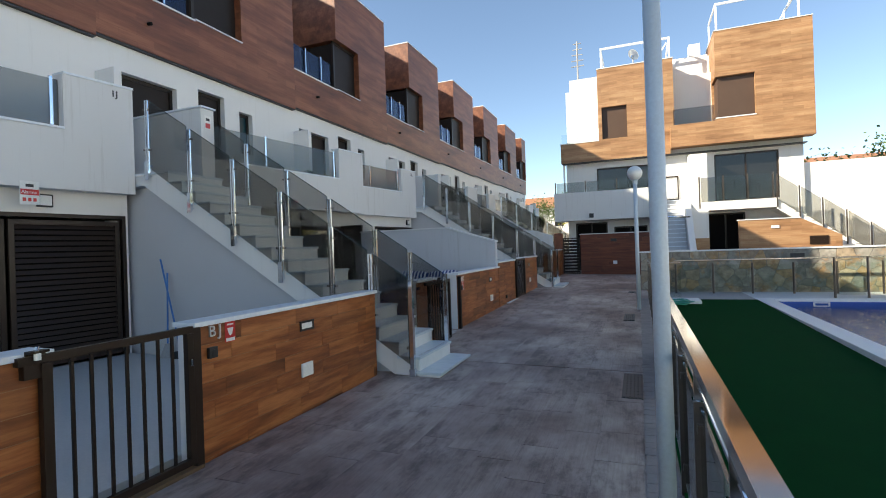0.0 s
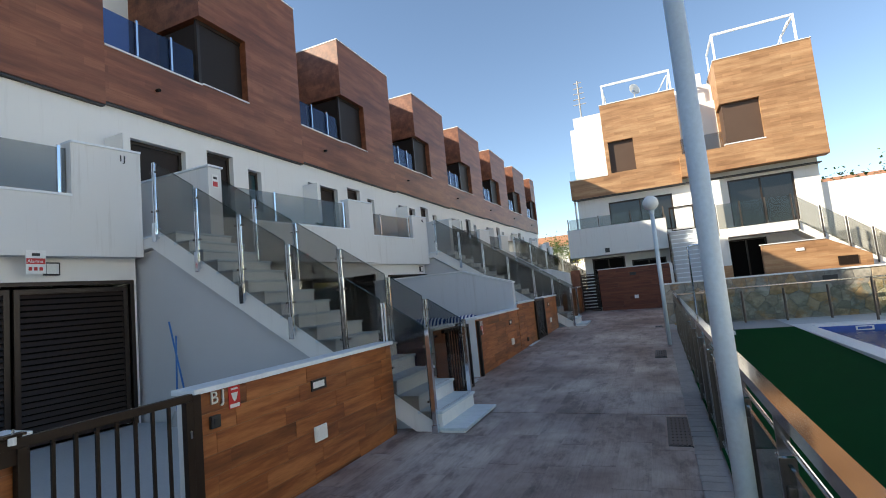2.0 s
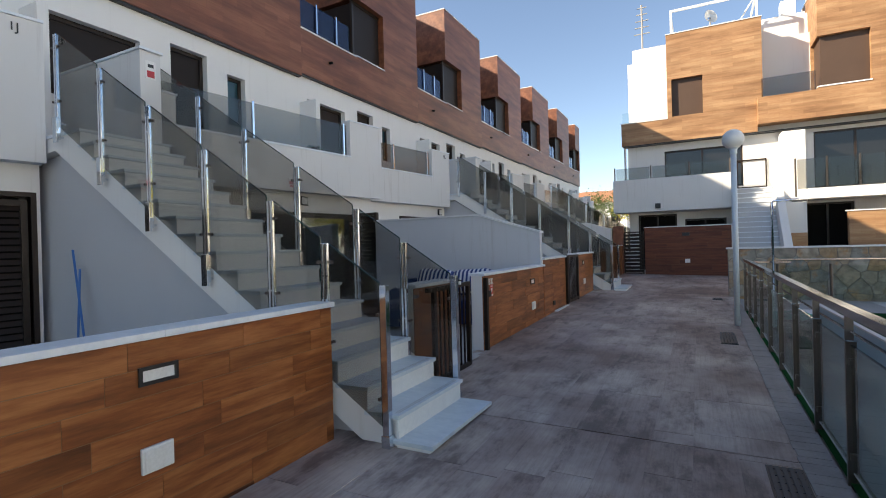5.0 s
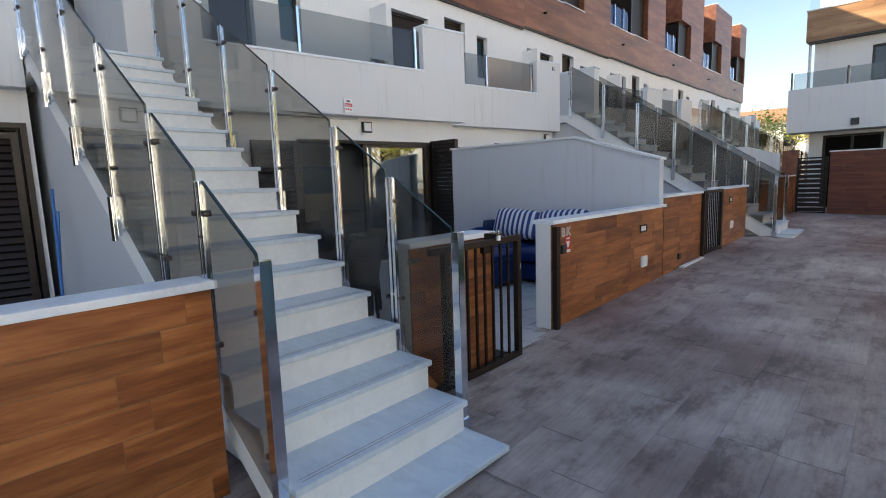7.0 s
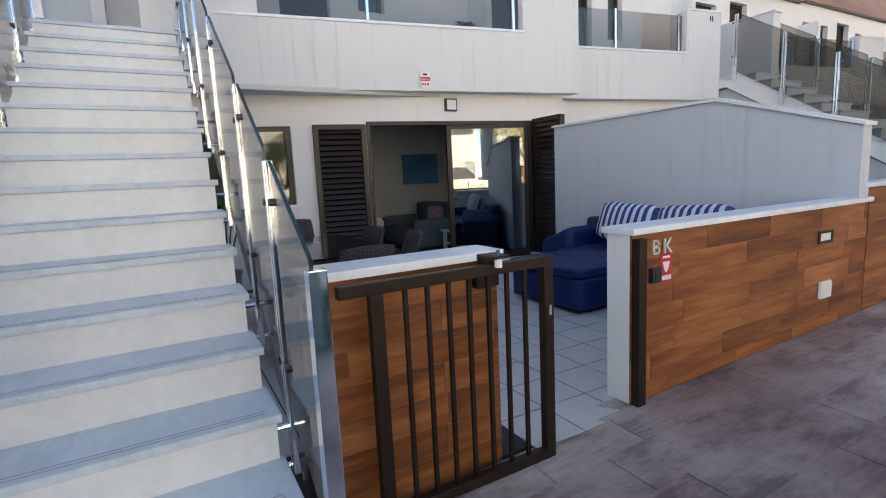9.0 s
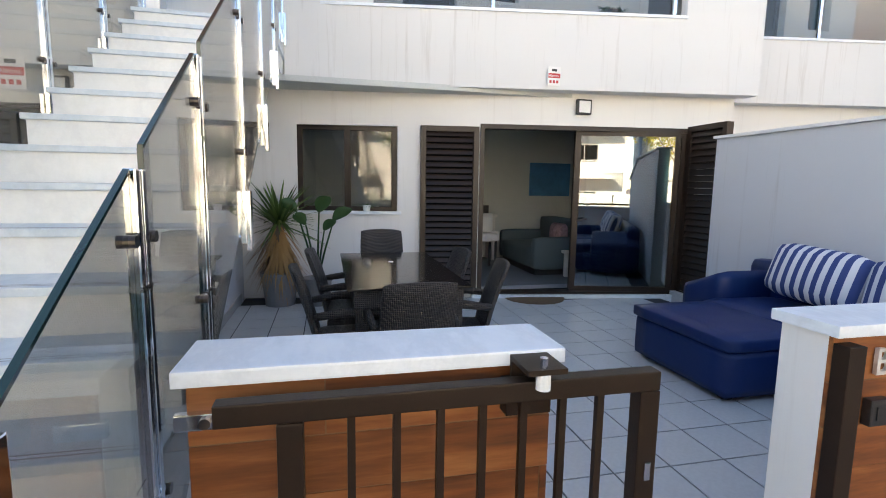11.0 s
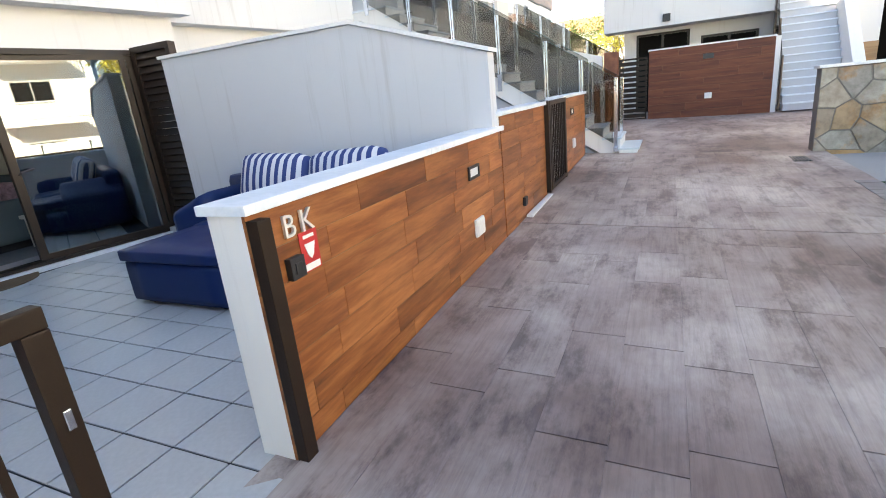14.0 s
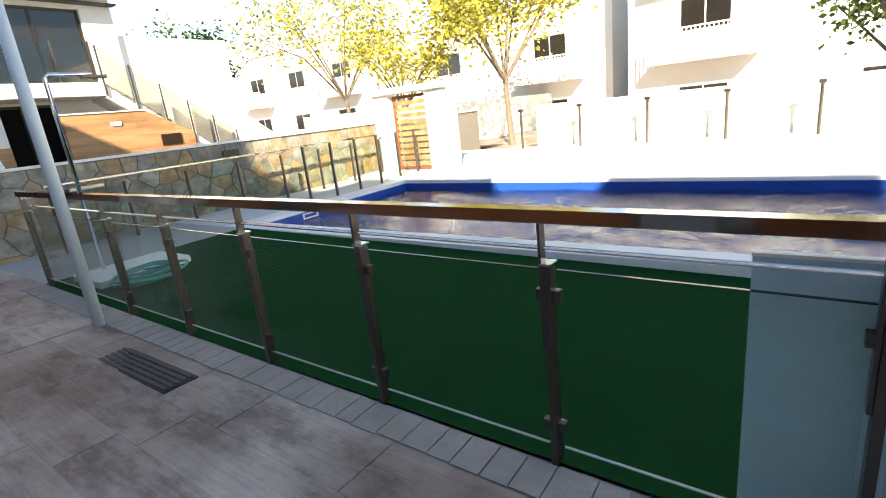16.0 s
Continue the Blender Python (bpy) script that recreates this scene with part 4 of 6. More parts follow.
    part("balcony_slab", B(-3.36, 0.55, Y - 0.35, Y + 0.35, 2.5, 2.72), WHITE, h)
    glass_run(h, (-3.3, Y - 0.45, 0), (0.5, Y - 0.45, 0), 3.72, 3.72, 0.45, 3)
    n = 17
    for i in range(n):
        y = 20.35 + 0.135 * i
        # Risers coloured darker to give the shadow line below each tread.
        part("stair_riser", B(0.64, 1.77, y + 0.03, y + 0.30, 0.25 + 0.172 * i, 0.25 + 0.172 * (i + 1) - 0.03), SHADED_PLASTER, h)
        part("stair_tread", B(0.62, 1.775, y, y + 0.30, 0.25 + 0.172 * (i + 1) - 0.03, 0.25 + 0.172 * (i + 1)), MARBLE, h)
    part("stair_gate", framed_bars(0.75, 1.65, Y + 0.3, 3.2, 4.2), IRON, h)
    bm = bmesh.new()
    prism(bm, [(20.2, 0.15), (20.2, 1.05), (22.2, 3.3), (22.9, 4.5), (22.9, 0.15)], "x", 1.78, 2.0)
    part("stair_wall", bm, WHITE, h, "white wall beside the stairs")
    part("pillar", B(2.0, 2.62, Y - 0.6, Y + 0.35, 0.2, 4.9), WHITE, h)
    part("pillar_tiles", B(2.0, 2.62, Y - 0.62, Y - 0.601, 0.2, 1.55), CLADDING_SUNLIT, h)
    glass_run(h, (0.55, 20.4, 0), (0.55, 22.3, 0), 0.5, 2.9, 0.9, 3)
    # raised landing and stairs of the second home
    part("landing_slab", B(2.62, 4.85, Y - 0.9, Y + 0.35, 2.62, 2.95), WHITE, h)
    glass_run(h, (2.3, Y - 0.85, 0), (4.75, Y - 0.85, 0), 2.95, 2.95, 0.95, 3)
    bm = bmesh.new()
    prism(bm, [(4.85, 2.95), (4.85, 2.55), (8.0, 0.2), (8.7, 0.2)], "y", Y - 0.9, Y + 0.1)
    part("stair_slab", bm, WHITE, h)
    for i in range(15):
        x = 4.85 + 0.255 * i
        part("stair_tread", B(x, x + 0.27, Y - 0.93, Y + 0.12, 2.78 - 0.178 * i, 2.95 - 0.178 * (i + 1) + 0.012), MARBLE, h)
    glass_run(h, (4.85, Y - 0.95, 0), (8.3, Y - 0.95, 0), 2.85, 0.45, 0.95, 5)
    part("side_wall", B(6.05, 9.5, Y + 0.5, Y + 0.7, 0.1, 4.35), WHITE, h, "sunlit white wall")
    bm = bmesh.new()
    prism(bm, [(7.3, 0.1), (7.3, 3.0), (7.6, 3.0), (10.5, 0.9), (10.5, 0.1)], "y", Y - 0.4, Y - 0.2)
    part("side_wall", bm, WHITE, h)
    part("wall_lamp", B(3.3, 3.5, Y + 0.29, Y + 0.35, 2.62, 2.8), BLACK_PLASTIC, h)
    part("wall_lamp", B(-1.9, -1.72, Y - 0.62, Y - 0.55, 2.6, 2.78), BLACK_PLASTIC, h)
    return h


def framed_bars(x0, x1, y, z0, z1):
    bm = bmesh.new()
    for a in ((x0, x0 + 0.04, z0, z1), (x1 - 0.04, x1, z0, z1), (x0, x1, z1 - 0.04, z1 + 0.002), (x0, x1, z0, z0 + 0.04)):
        box(bm, a[0], a[1], y, y + 0.035, a[2], a[3])
    return bm


end_house()
ew = thing("end_garden_wall", (-0.85, 20.5, 0.25), "tall dark wood-look garden wall across the walkway's end", "wall", kind="structure")
part("wall_body", B(-2.16, 0.42, 20.512, 20.7, 0.1, 1.86), GROUT, ew)
part("coping", B(-2.18, 0.44, 20.48, 20.72, 1.86, 1.89), COPING, ew)
part("end_face", B(0.42, 0.52, 20.512, 20.7, 0.1, 1.86), WHITE, ew)
part("wall_lamp", B(-1.0, -0.78, 20.46, 20.49, 1.55, 1.66, bevel=0.006), BLACK_PLASTIC, ew)
part("socket_plate", B(-0.93, -0.78, 20.465, 20.49, 0.66, 0.79, bevel=0.005), WHITE_PLASTIC, ew)
gw = thing("end_garden_wall_2", (5, 21.1, 0.25), "sunlit wood-look garden wall with a vent", "wall", kind="structure")
bm = bmesh.new()
prism(bm, [(3.5, 0.1), (3.5, 2.15), (5.4, 2.15), (6.6, 1.5), (6.6, 0.1)], "y", 21.0, 21.2)
part("wall_body", bm, CLADDING_SUNLIT, gw)
part("coping", B(3.46, 5.42, 20.97, 21.23, 2.15, 2.18), COPING, gw)
part("wall_lamp", B(4.5, 4.75, 20.97, 21.0, 1.82, 1.92), COPING, gw)
vent = part("vent", B(5.65, 6.2, 20.97, 20.99, 1.2, 1.5), IRON, gw)
for i in range(5):
    part("slat", B(5.67, 6.18, 20.955, 20.972, 1.22 + 0.055 * i, 1.25 + 0.055 * i), IRON, vent)
# slatted side gate beside the end wall
sg = thing("slatted_gate", (-2.5, 20.6, 0.25), "dark slatted side gate beside the end wall", "gate")
part("gate_frame", pierced(bmesh.new(), "y", 20.58, 20.62, -2.85, -2.2, 0.27, 1.75, [(-2.81, -2.24, 0.31, 1.71)]), IRON, sg)
for i in range(11):
    part("slat", B(-2.81, -2.24, 20.585, 20.61, 0.33 + 0.125 * i, 0.42 + 0.125 * i), IRON, sg)
part("gate_pier", B(-3.2, -2.86, 20.5, 20.75, 0.2, 1.95), CLADDING, sg)

# ---- stone-clad wall behind the lawn ----
sw = thing("stone_wall", (6, 14.85, 0.1), "rubble stone-clad retaining wall with pale coping", "wall", kind="structure")
m, t, p = nodes_of("rubble_stone")
v = coords(t)
oi = t.nodes.new("ShaderNodeObjectInfo")
c = ramp(t, oi.outputs["Random"], [(0.0, (0.20, 0.18, 0.15)), (0.2, (0.36, 0.33, 0.28)), (0.38, (0.38, 0.25, 0.13)), (0.52, (0.42, 0.39, 0.33)), (0.68, (0.22, 0.23, 0.22)), (0.82, (0.42, 0.26, 0.12)), (1.0, (0.30, 0.32, 0.31))])
c = blend(t, c, (0.40, 0.22, 0.09), ramp(t, noise_of(t, v, 3.1, 5, 0.65), [(0.54, (0, 0, 0)), (0.66, (0.8, 0.8, 0.8))]))
c = blend(t, c, ramp(t, noise_of(t, v, 7, 6), [(0.32, (0.45, 0.44, 0.43)), (0.62, (1, 1, 1))]), 0.9, "MULTIPLY")
t.links.new(c, p.inputs["Base Color"])
p.inputs["Roughness"].default_value = 0.75
bump(t, p, noise_of(t, v, 25, 4), 0.5, 0.01)
RUBBLE = m
MORTAR = plain("grey_mortar", (0.17, 0.155, 0.14), 0.9)
part("wall_core", B(0.05, 12.0, 14.78, 15.0, 0.0, 1.17), MORTAR, sw)
part("coping", B(0.02, 12.0, 14.74, 15.03, 1.17, 1.205, bevel=0.006), COPING, sw)
part("wall_lamp", B(3.55, 3.85, 14.735, 14.765, 0.95, 1.06), BLACK_PLASTIC, sw)


def clip_cell(poly, m, n):
    """Keeps the side of a polygon that lies behind the line through m with normal n."""
    out = []
    for p, q in zip(poly, poly[1:] + poly[:1]):
        dp, dq = (p - m).dot(n), (q - m).dot(n)
        if dp <= 0:
            out.append(p)
        if dp * dq < 0:
            out.append(p.lerp(q, dp / (dp - dq)))
    return out


rng = random.Random(7)
STONE_X1 = 9.0
seeds = [Vector((0.06 + 0.33 * (i + 0.5 * (j % 2) + rng.uniform(-0.30, 0.62)), 0.235 * (j + 0.35 + rng.uniform(-0.30, 0.45)))) for i in range(27) for j in range(5)]
for c0 in seeds:
    cell = [Vector(p) for p in ((0.055, 0.0), (STONE_X1, 0.0), (STONE_X1, 1.165), (0.055, 1.165))]
    for c1 in seeds:
        d = c1 - c0
        if 0 < d.length < 1.3 and cell:
            cell = clip_cell(cell, c0 + d * 0.5 - d.normalized() * 0.004, d.normalized())
    if len(cell) < 3:
        continue
    mid = sum(cell, Vector((0, 0))) / len(cell)
    dep = rng.uniform(0.006, 0.016)
    bm = bmesh.new()
    back = [bm.verts.new((p.x, 14.786, p.y)) for p in cell]
    front = [bm.verts.new((mid.x + (p.x - mid.x) * 0.955, 14.78 - dep + rng.uniform(-0.003, 0.003), mid.y + (p.y - mid.y) * 0.955)) for p in cell]
    top_v = bm.verts.new((mid.x, 14.776 - dep, mid.y))
    for i in range(len(cell)):
        k = (i + 1) % len(cell)
        bm.faces.new((back[i], back[k], front[k], front[i]))
        bm.faces.new((front[i], front[k], top_v))
    bmesh.ops.recalc_face_normals(bm, faces=bm.faces)
    part("stone", bm, RUBBLE, sw)

# fence in front of the stone wall
pf = thing("pool_fence_2", (3.5, 14.35, 0.1), "glass pool fence with polished handrail by the stone wall", "fence", kind="structure")
glass_run(pf, (0.9, 14.35, 0), (7.0, 14.35, 0), 0.16, 0.16, 0.66, 7, GLASS)
part("handrail", B(0.85, 7.05, 14.32, 14.38, 0.93, 0.965, bevel=0.006), RAIL, pf)
glass_run(pf, (4.0, 13.25, 0), (7.0, 13.35, 0), 0.16, 0.16, 0.8, 5, GLASS)
part("fence_corner", B(FX - 0.02, 0.9, 12.66, 12.68, 0.95, 0.98), RAIL, pf)
part("glass_panel", B(FX + 0.05, 0.9, 12.665, 12.675, 0.15, 0.8), GLASS, pf)


# ---- pool surroundings beyond the water ----
pg = thing("pool_gate", (7.3, 13.6, 0.12), "brown slatted pool gate between white piers", "gate")
part("gate_frame", pierced(bmesh.new(), "x", 7.28, 7.33, 13.1, 14.05, 0.14, 1.70, [(13.16, 13.99, 0.2, 1.64)]), CLADDING, pg)
for i in range(11):
    part("slat", B(7.29, 7.32, 13.16, 13.99, 0.22 + 0.128 * i, 0.305 + 0.128 * i), CLADDING_SUNLIT, pg)
for a, b in ((12.55, 13.08), (14.08, 14.5)):
    part("pier", B(7.15, 7.5, a, b, 0.1, 1.75), WHITE, pg)
part("lintel", B(7.05, 7.6, 12.4, 14.6, 1.75, 1.87, bevel=0.01), WHITE, pg)
fw = thing("far_fence", (10.5, 5, 0.12), "glass fence with thin posts on the far side of the pool", "fence", kind="structure")
for i in range(14):
    y = 12.6 - 1.52 * i
    bm = bmesh.new()
    tube(bm, [(10.5, y, 0.1), (10.5, y, 1.06)], 0.032, 8)
    po = part("post", bm, STEEL_DARK, fw)
    part("post_head", B(10.45, 10.55, y - 0.06, y + 0.06, 1.04, 1.11, bevel=0.01), STEEL_DARK, po)
    if i < 13:
        part("glass_panel", B(10.495, 10.505, y - 1.46, y - 0.06, 0.2, 1.0), GLASS, fw)
solid("boundary_wall", B(11.2, 11.45, -30, 12.5, -0.05, 1.15), WHITE, "low white boundary wall beyond the pool", "wall", kind="structure")
solid("boundary_wall_2", B(7.5, 30, 17.0, 17.25, -0.05, 1.5), WHITE, "low white boundary wall beyond the gate", "wall", kind="structure")


def far_block(x, y0, y1, floors, zb, label):
    h = thing("apartment_building", (x + 4, (y0 + y1) / 2, zb), label, "building", "white apartment buildings")
    part("wall", B(x, x + 9, y0, y1, zb, zb + 3.0 * floors + 0.6), WHITE, h)
    part("roof_edge", B(x - 0.15, x + 9.1, y0 - 0.1, y1 + 0.1, zb + 3.0 * floors + 0.6, zb + 3.0 * floors + 0.75), COPING, h)
    n = max(1, int((y1 - y0) / 4.2))
    for f in range(floors):
        for i in range(n):
            c = y0 + (y1 - y0) * (i + 0.5) / n
            z = zb + 3.0 * f + 0.95
            w = part("window", pierced(bmesh.new(), "x", x - 0.03, x + 0.04, c - 0.85, c + 0.85, z, z + 1.15, [(c - 0.79, c - 0.03, z + 0.06, z + 1.09), (c + 0.03, c + 0.79, z + 0.06, z + 1.09)]), GREY_STONE, h)
            for s in (-1, 1):
                part("pane", B(x - 0.012, x - 0.004, c + s * 0.41 - 0.38, c + s * 0.41 + 0.38, z + 0.06, z + 1.09), DARK_PANE, w)
            if f > 0 and i % 2 == 0:
                bl = part("balcony", B(x - 1.2, x, c - 1.7, c + 1.7, z - 1.05, z - 0.85), WHITE, h)
                part("railing", pierced(bmesh.new(), "x", x - 1.2, x - 1.17, c - 1.7, c + 1.7, z - 0.85, z + 0.1, [(c - 1.7 + 0.14 * q + 0.02, c - 1.7 + 0.14 * q + 0.12, z - 0.8, z + 0.05) for q in range(24)]), COPING, bl)
    return h


far_block(20, -22, -4, 3, -0.9, "white apartment building with balconies in full sun")
far_block(20, -3.5, 12.5, 3, -0.9, "white apartment building with balconies in full sun")
far_block(23, 14, 26, 2, -0.9, "white two-storey building in full sun")
far_block(24, 30, 44, 2, 0.0, "white two-storey building in full sun")
TERRACOTTA = plain("terracotta_roof", (0.36, 0.17, 0.09), 0.85, vary=0.2)


def far_house(x, y, w, z):
    h = thing("far_house", (x, y, 0), "distant pale house with a terracotta tile roof", "house", "distant houses")
    part("wall", B(x - w / 2, x + w / 2, y, y + 8, -0.06, z), WHITE, h)
    bm = bmesh.new()
    prism(bm, [(y - 0.5, z), (y + 4, z + 1.7), (y + 8.5, z)], "x", x - w / 2 - 0.4, x + w / 2 + 0.4)
    part("roof", bm, TERRACOTTA, h, "terracotta tile roof")
    for i in range(3):
        c = x - w / 2 + w * (i + 0.5) / 3
        part("window", B(c - 0.5, c + 0.5, y - 0.04, y + 0.02, z - 2.2, z - 0.9), DARK_PANE, h)


far_house(19, 58, 8, 8.0)
far_house(29, 64, 9, 7.5)
far_house(-11, 60, 7, 6.0)
far_house(-5, 72, 8, 6.5)


# ---- trees ----
def leaf_material(name, a, b):
    m, t, p = nodes_of(name)
    g = t.nodes.new("ShaderNodeNewGeometry")
    c = ramp(t, g.outputs["Random Per Island"], [(0.0, a), (0.6, b), (1.0, shade(b, 1.4))])
    t.links.new(c, p.inputs["Base Color"])
    p.inputs["Roughness"].default_value = 0.55
    tl = put(t, "ShaderNodeBsdfTranslucent")
    t.links.new(c, tl.inputs[0])
    mx = t.nodes.new("ShaderNodeMixShader")
    mx.inputs[0].default_value = 0.4
    t.links.new(p.outputs[0], mx.inputs[1])
    t.links.new(tl.outputs[0], mx.inputs[2])
    t.links.new(mx.outputs[0], t.nodes["Material Output"].inputs[0])
    return m


LEAF_YELLOW = leaf_material("yellow_green_leaves", (0.20, 0.22, 0.045), (0.42, 0.38, 0.07))
LEAF_GREEN = leaf_material("green_leaves", (0.04, 0.08, 0.02), (0.10, 0.15, 0.04))
BARK = plain("grey_bark", (0.16, 0.13, 0.10), 0.9, vary=0.25, grain=30, relief=0.6)


def tree(x, y, z, height, spread, leaves, leaf, label, seed):
    rng = random.Random(seed)
    tr = thing("tree", (x, y, z), label, "tree", "garden trees")
    bm = bmesh.new()
    lean = Vector((rng.uniform(-0.15, 0.15), rng.uniform(-0.15, 0.15), 1))
    base, fork = Vector((x, y, z - 0.05)), Vector((x, y, z)) + lean * height * 0.28
    tube(bm, [base, base.lerp(fork, 0.5) + Vector((0.03, 0.02, 0)), fork], [0.12, 0.09, 0.075], 8)
    tips = []
    for i in range(9):
        a = 2 * math.pi * i / 9 + rng.uniform(-0.3, 0.3)
        r, up = spread * rng.uniform(0.45, 1.0), height * rng.uniform(0.25, 0.62)
        end = fork + Vector((math.cos(a) * r, math.sin(a) * r, up))
        mid = fork.lerp(end, 0.5) + Vector((0, 0, 0.15 * height * rng.uniform(0, 0.6)))
        tube(bm, [fork - Vector((0, 0, 0.05)), mid, end], [0.05, 0.03, 0.012], 6)
        tips += [mid, mid.lerp(end, 0.5), end]
        for q in range(3):
            s = mid.lerp(end, rng.uniform(0.1, 0.9))
            e = s + Vector((rng.uniform(-1, 1), rng.uniform(-1, 1), rng.uniform(-0.2, 1))) * spread * 0.35
            tube(bm, [s, e], [0.016, 0.006], 5)
            tips += [s.lerp(e, 0.6), e]
    part("trunk", bm, BARK, tr, "grey branching trunk")
    bm = bmesh.new()
    for i in range(leaves):
        c = rng.choice(tips) + Vector((rng.gauss(0, 1), rng.gauss(0, 1), rng.gauss(0, 0.9))) * spread * 0.13
        s = rng.uniform(0.055, 0.115)
        q = Euler((rng.uniform(0, 6.3), rng.uniform(-0.9, 0.9), rng.uniform(0, 6.3))).to_matrix()
        vs = [bm.verts.new(c + q @ Vector(p) * s) for p in ((-1, 0, 0), (-0.2, 0.62, 0.12), (1, 0, -0.1), (-0.2, -0.62, 0.12))]
        bm.faces.new(vs)
    tagged(part("crown", bm, leaf, tr), kind="stuff")
    return tr


tree(15.0, 23.0, -0.05, 8.0, 3.6, 2600, LEAF_YELLOW, "sparse tree with thin yellow-green autumn leaves", 3)
tree(13.8, 14.6, -0.05, 7.4, 3.4, 9000, LEAF_YELLOW, "full tree with yellow-green autumn leaves", 5)
tree(14.2, 19.0, -0.05, 5.6, 2.4, 2300, LEAF_YELLOW, "sparse tree with thin yellow-green autumn leaves", 8)
tree(12.6, 5.2, -0.05, 4.6, 2.1, 2400, LEAF_GREEN, "dark-leaved tree beside the boundary wall", 11)
tree(10.4, 27.8, -0.05, 6.6, 2.4, 3600, LEAF_GREEN, "dark-leaved tree beside the end house", 13)
tree(-4.5, 46.0, 0.0, 6.6, 2.4, 2600, LEAF_YELLOW, "yellow-leaved tree past the end of the terrace", 17)
tree(-8.0, 52.0, 0.0, 7.4, 2.8, 2200, LEAF_GREEN, "green tree past the end of the terrace", 19)


# ---- open terrace: doors, shutters, living room ----
UB = 5.55
XB = -7.23 - SLANT * 3.9


def face(y):
    """Where the ground-floor wall of the open house stands at y."""
    return XB + SLANT * (y - UB)


def shear_part(ob, y_ref):
    base = base_of(ob)
    for v in ob.data.vertices:
        v.co.x += SLANT * (v.co.y + base.y - y_ref)


sd = thing("sliding_door", (-7.2, 9.5, 0.1), "brown aluminium sliding glass door standing half open", "door")
zd0, zd1 = 0.12, 2.12
part("door_frame", sheared(pierced(bmesh.new(), "x", XB - 0.14, XB + 0.015, 8.27, 10.79, zd0, zd1, [(8.32, 10.74, zd0 + 0.03, zd1 - 0.05)]), SLANT, UB), ALU, sd, "brown aluminium frame")
for a, b, off in ((9.42, 10.62, 0.0), (9.53, 10.73, -0.06)):
    xm = face((a + b) / 2) + off - 0.03
    lf = part("sliding_leaf", sheared(pierced(bmesh.new(), "x", xm - 0.02, xm + 0.02, a, b, zd0 + 0.03, zd1 - 0.05, [(a + 0.065, b - 0.05, zd0 + 0.09, zd1 - 0.10)]), 0.25, (a + b) / 2), ALU, sd)
    part("pane", sheared(B(xm - 0.006, xm + 0.006, a + 0.065, b - 0.05, zd0 + 0.09, zd1 - 0.10), 0.25, (a + b) / 2), DOOR_PANE, lf)
bm = bmesh.new()
hx = face(9.45) - 0.02
tube(bm, [(hx, 9.45, 1.0), (hx + 0.05, 9.45, 1.02), (hx + 0.05, 9.56, 1.04)], 0.011, 8)
part("handle", bm, STEEL_DARK, sd)

so = thing("window_shutter", (-7.3, 7.9, 0.1), "brown louvred shutter folded flat against the wall", "shutter", "open shutters")
lf = louvre_leaf(so, "y", 7.58, 8.24, XB + 0.05, 0.14, 2.08, 26, "leaf")
for o in (lf, *lf.children):
    shear_part(o, UB)
so2 = thing("window_shutter", (-6.95, 10.9, 0.1), "brown louvred shutter folded out from the doorway", "shutter", "open shutters")
louvre_leaf(so2, "x", -7.02, -6.42, 10.74, 0.10, 2.14, 26, "leaf")
louvre_leaf(so2, "x", -7.02, -6.44, 10.80, 0.10, 2.14, 26, "leaf")

ROOM_WALL = plain("cream_room_wall", (0.55, 0.58, 0.565), 0.8, vary=0.04)
ROOM_FLOOR = plain("grey_room_floor", (0.30, 0.31, 0.33), 0.15, vary=0.08, relief=0)
solid("room_floor", sheared(B(-10.7, XB - 0.0, 5.2, 11.2, 0.0, 0.118), 0.0, UB), ROOM_FLOOR, "glossy grey living-room floor", "floor", kind="structure")
solid("room_wall_back", B(-10.49, -10.4, 5.2, 11.2, 0.12, 2.5), ROOM_WALL, "cream living-room wall", "wall", kind="structure")
solid("room_wall_side", B(-10.4, -8.0, 5.2, 5.3, 0.12, 2.5), ROOM_WALL, "cream living-room wall", "wall", kind="structure")
solid("room_wall_side_2", B(-10.4, -7.3, 11.1, 11.2, 0.12, 2.5), ROOM_WALL, "cream living-room wall", "wall", kind="structure")
solid("room_ceiling", B(-10.49, -7.25, 5.2, 11.2, 2.44, 2.5), ROOM_WALL, "white living-room ceiling", "ceiling", kind="structure")
FABRIC_TEAL = plain("grey_teal_fabric", (0.09, 0.125, 0.135), 0.95, vary=0.15, grain=300, relief=0.4)
CURTAIN = plain("pale_blue_curtain", (0.30, 0.48, 0.58), 0.9, vary=0.1, grain=200)
PAINT_BLUE = plain("blue_picture", (0.05, 0.22, 0.45), 0.5, vary=0.6, patch=4)
FLORAL = plain("floral_cushion", (0.35, 0.22, 0.24), 0.9, vary=0.9, patch=22)
WHITE_WOOD = plain("white_furniture", (0.70, 0.69, 0.66), 0.4, vary=0.04)


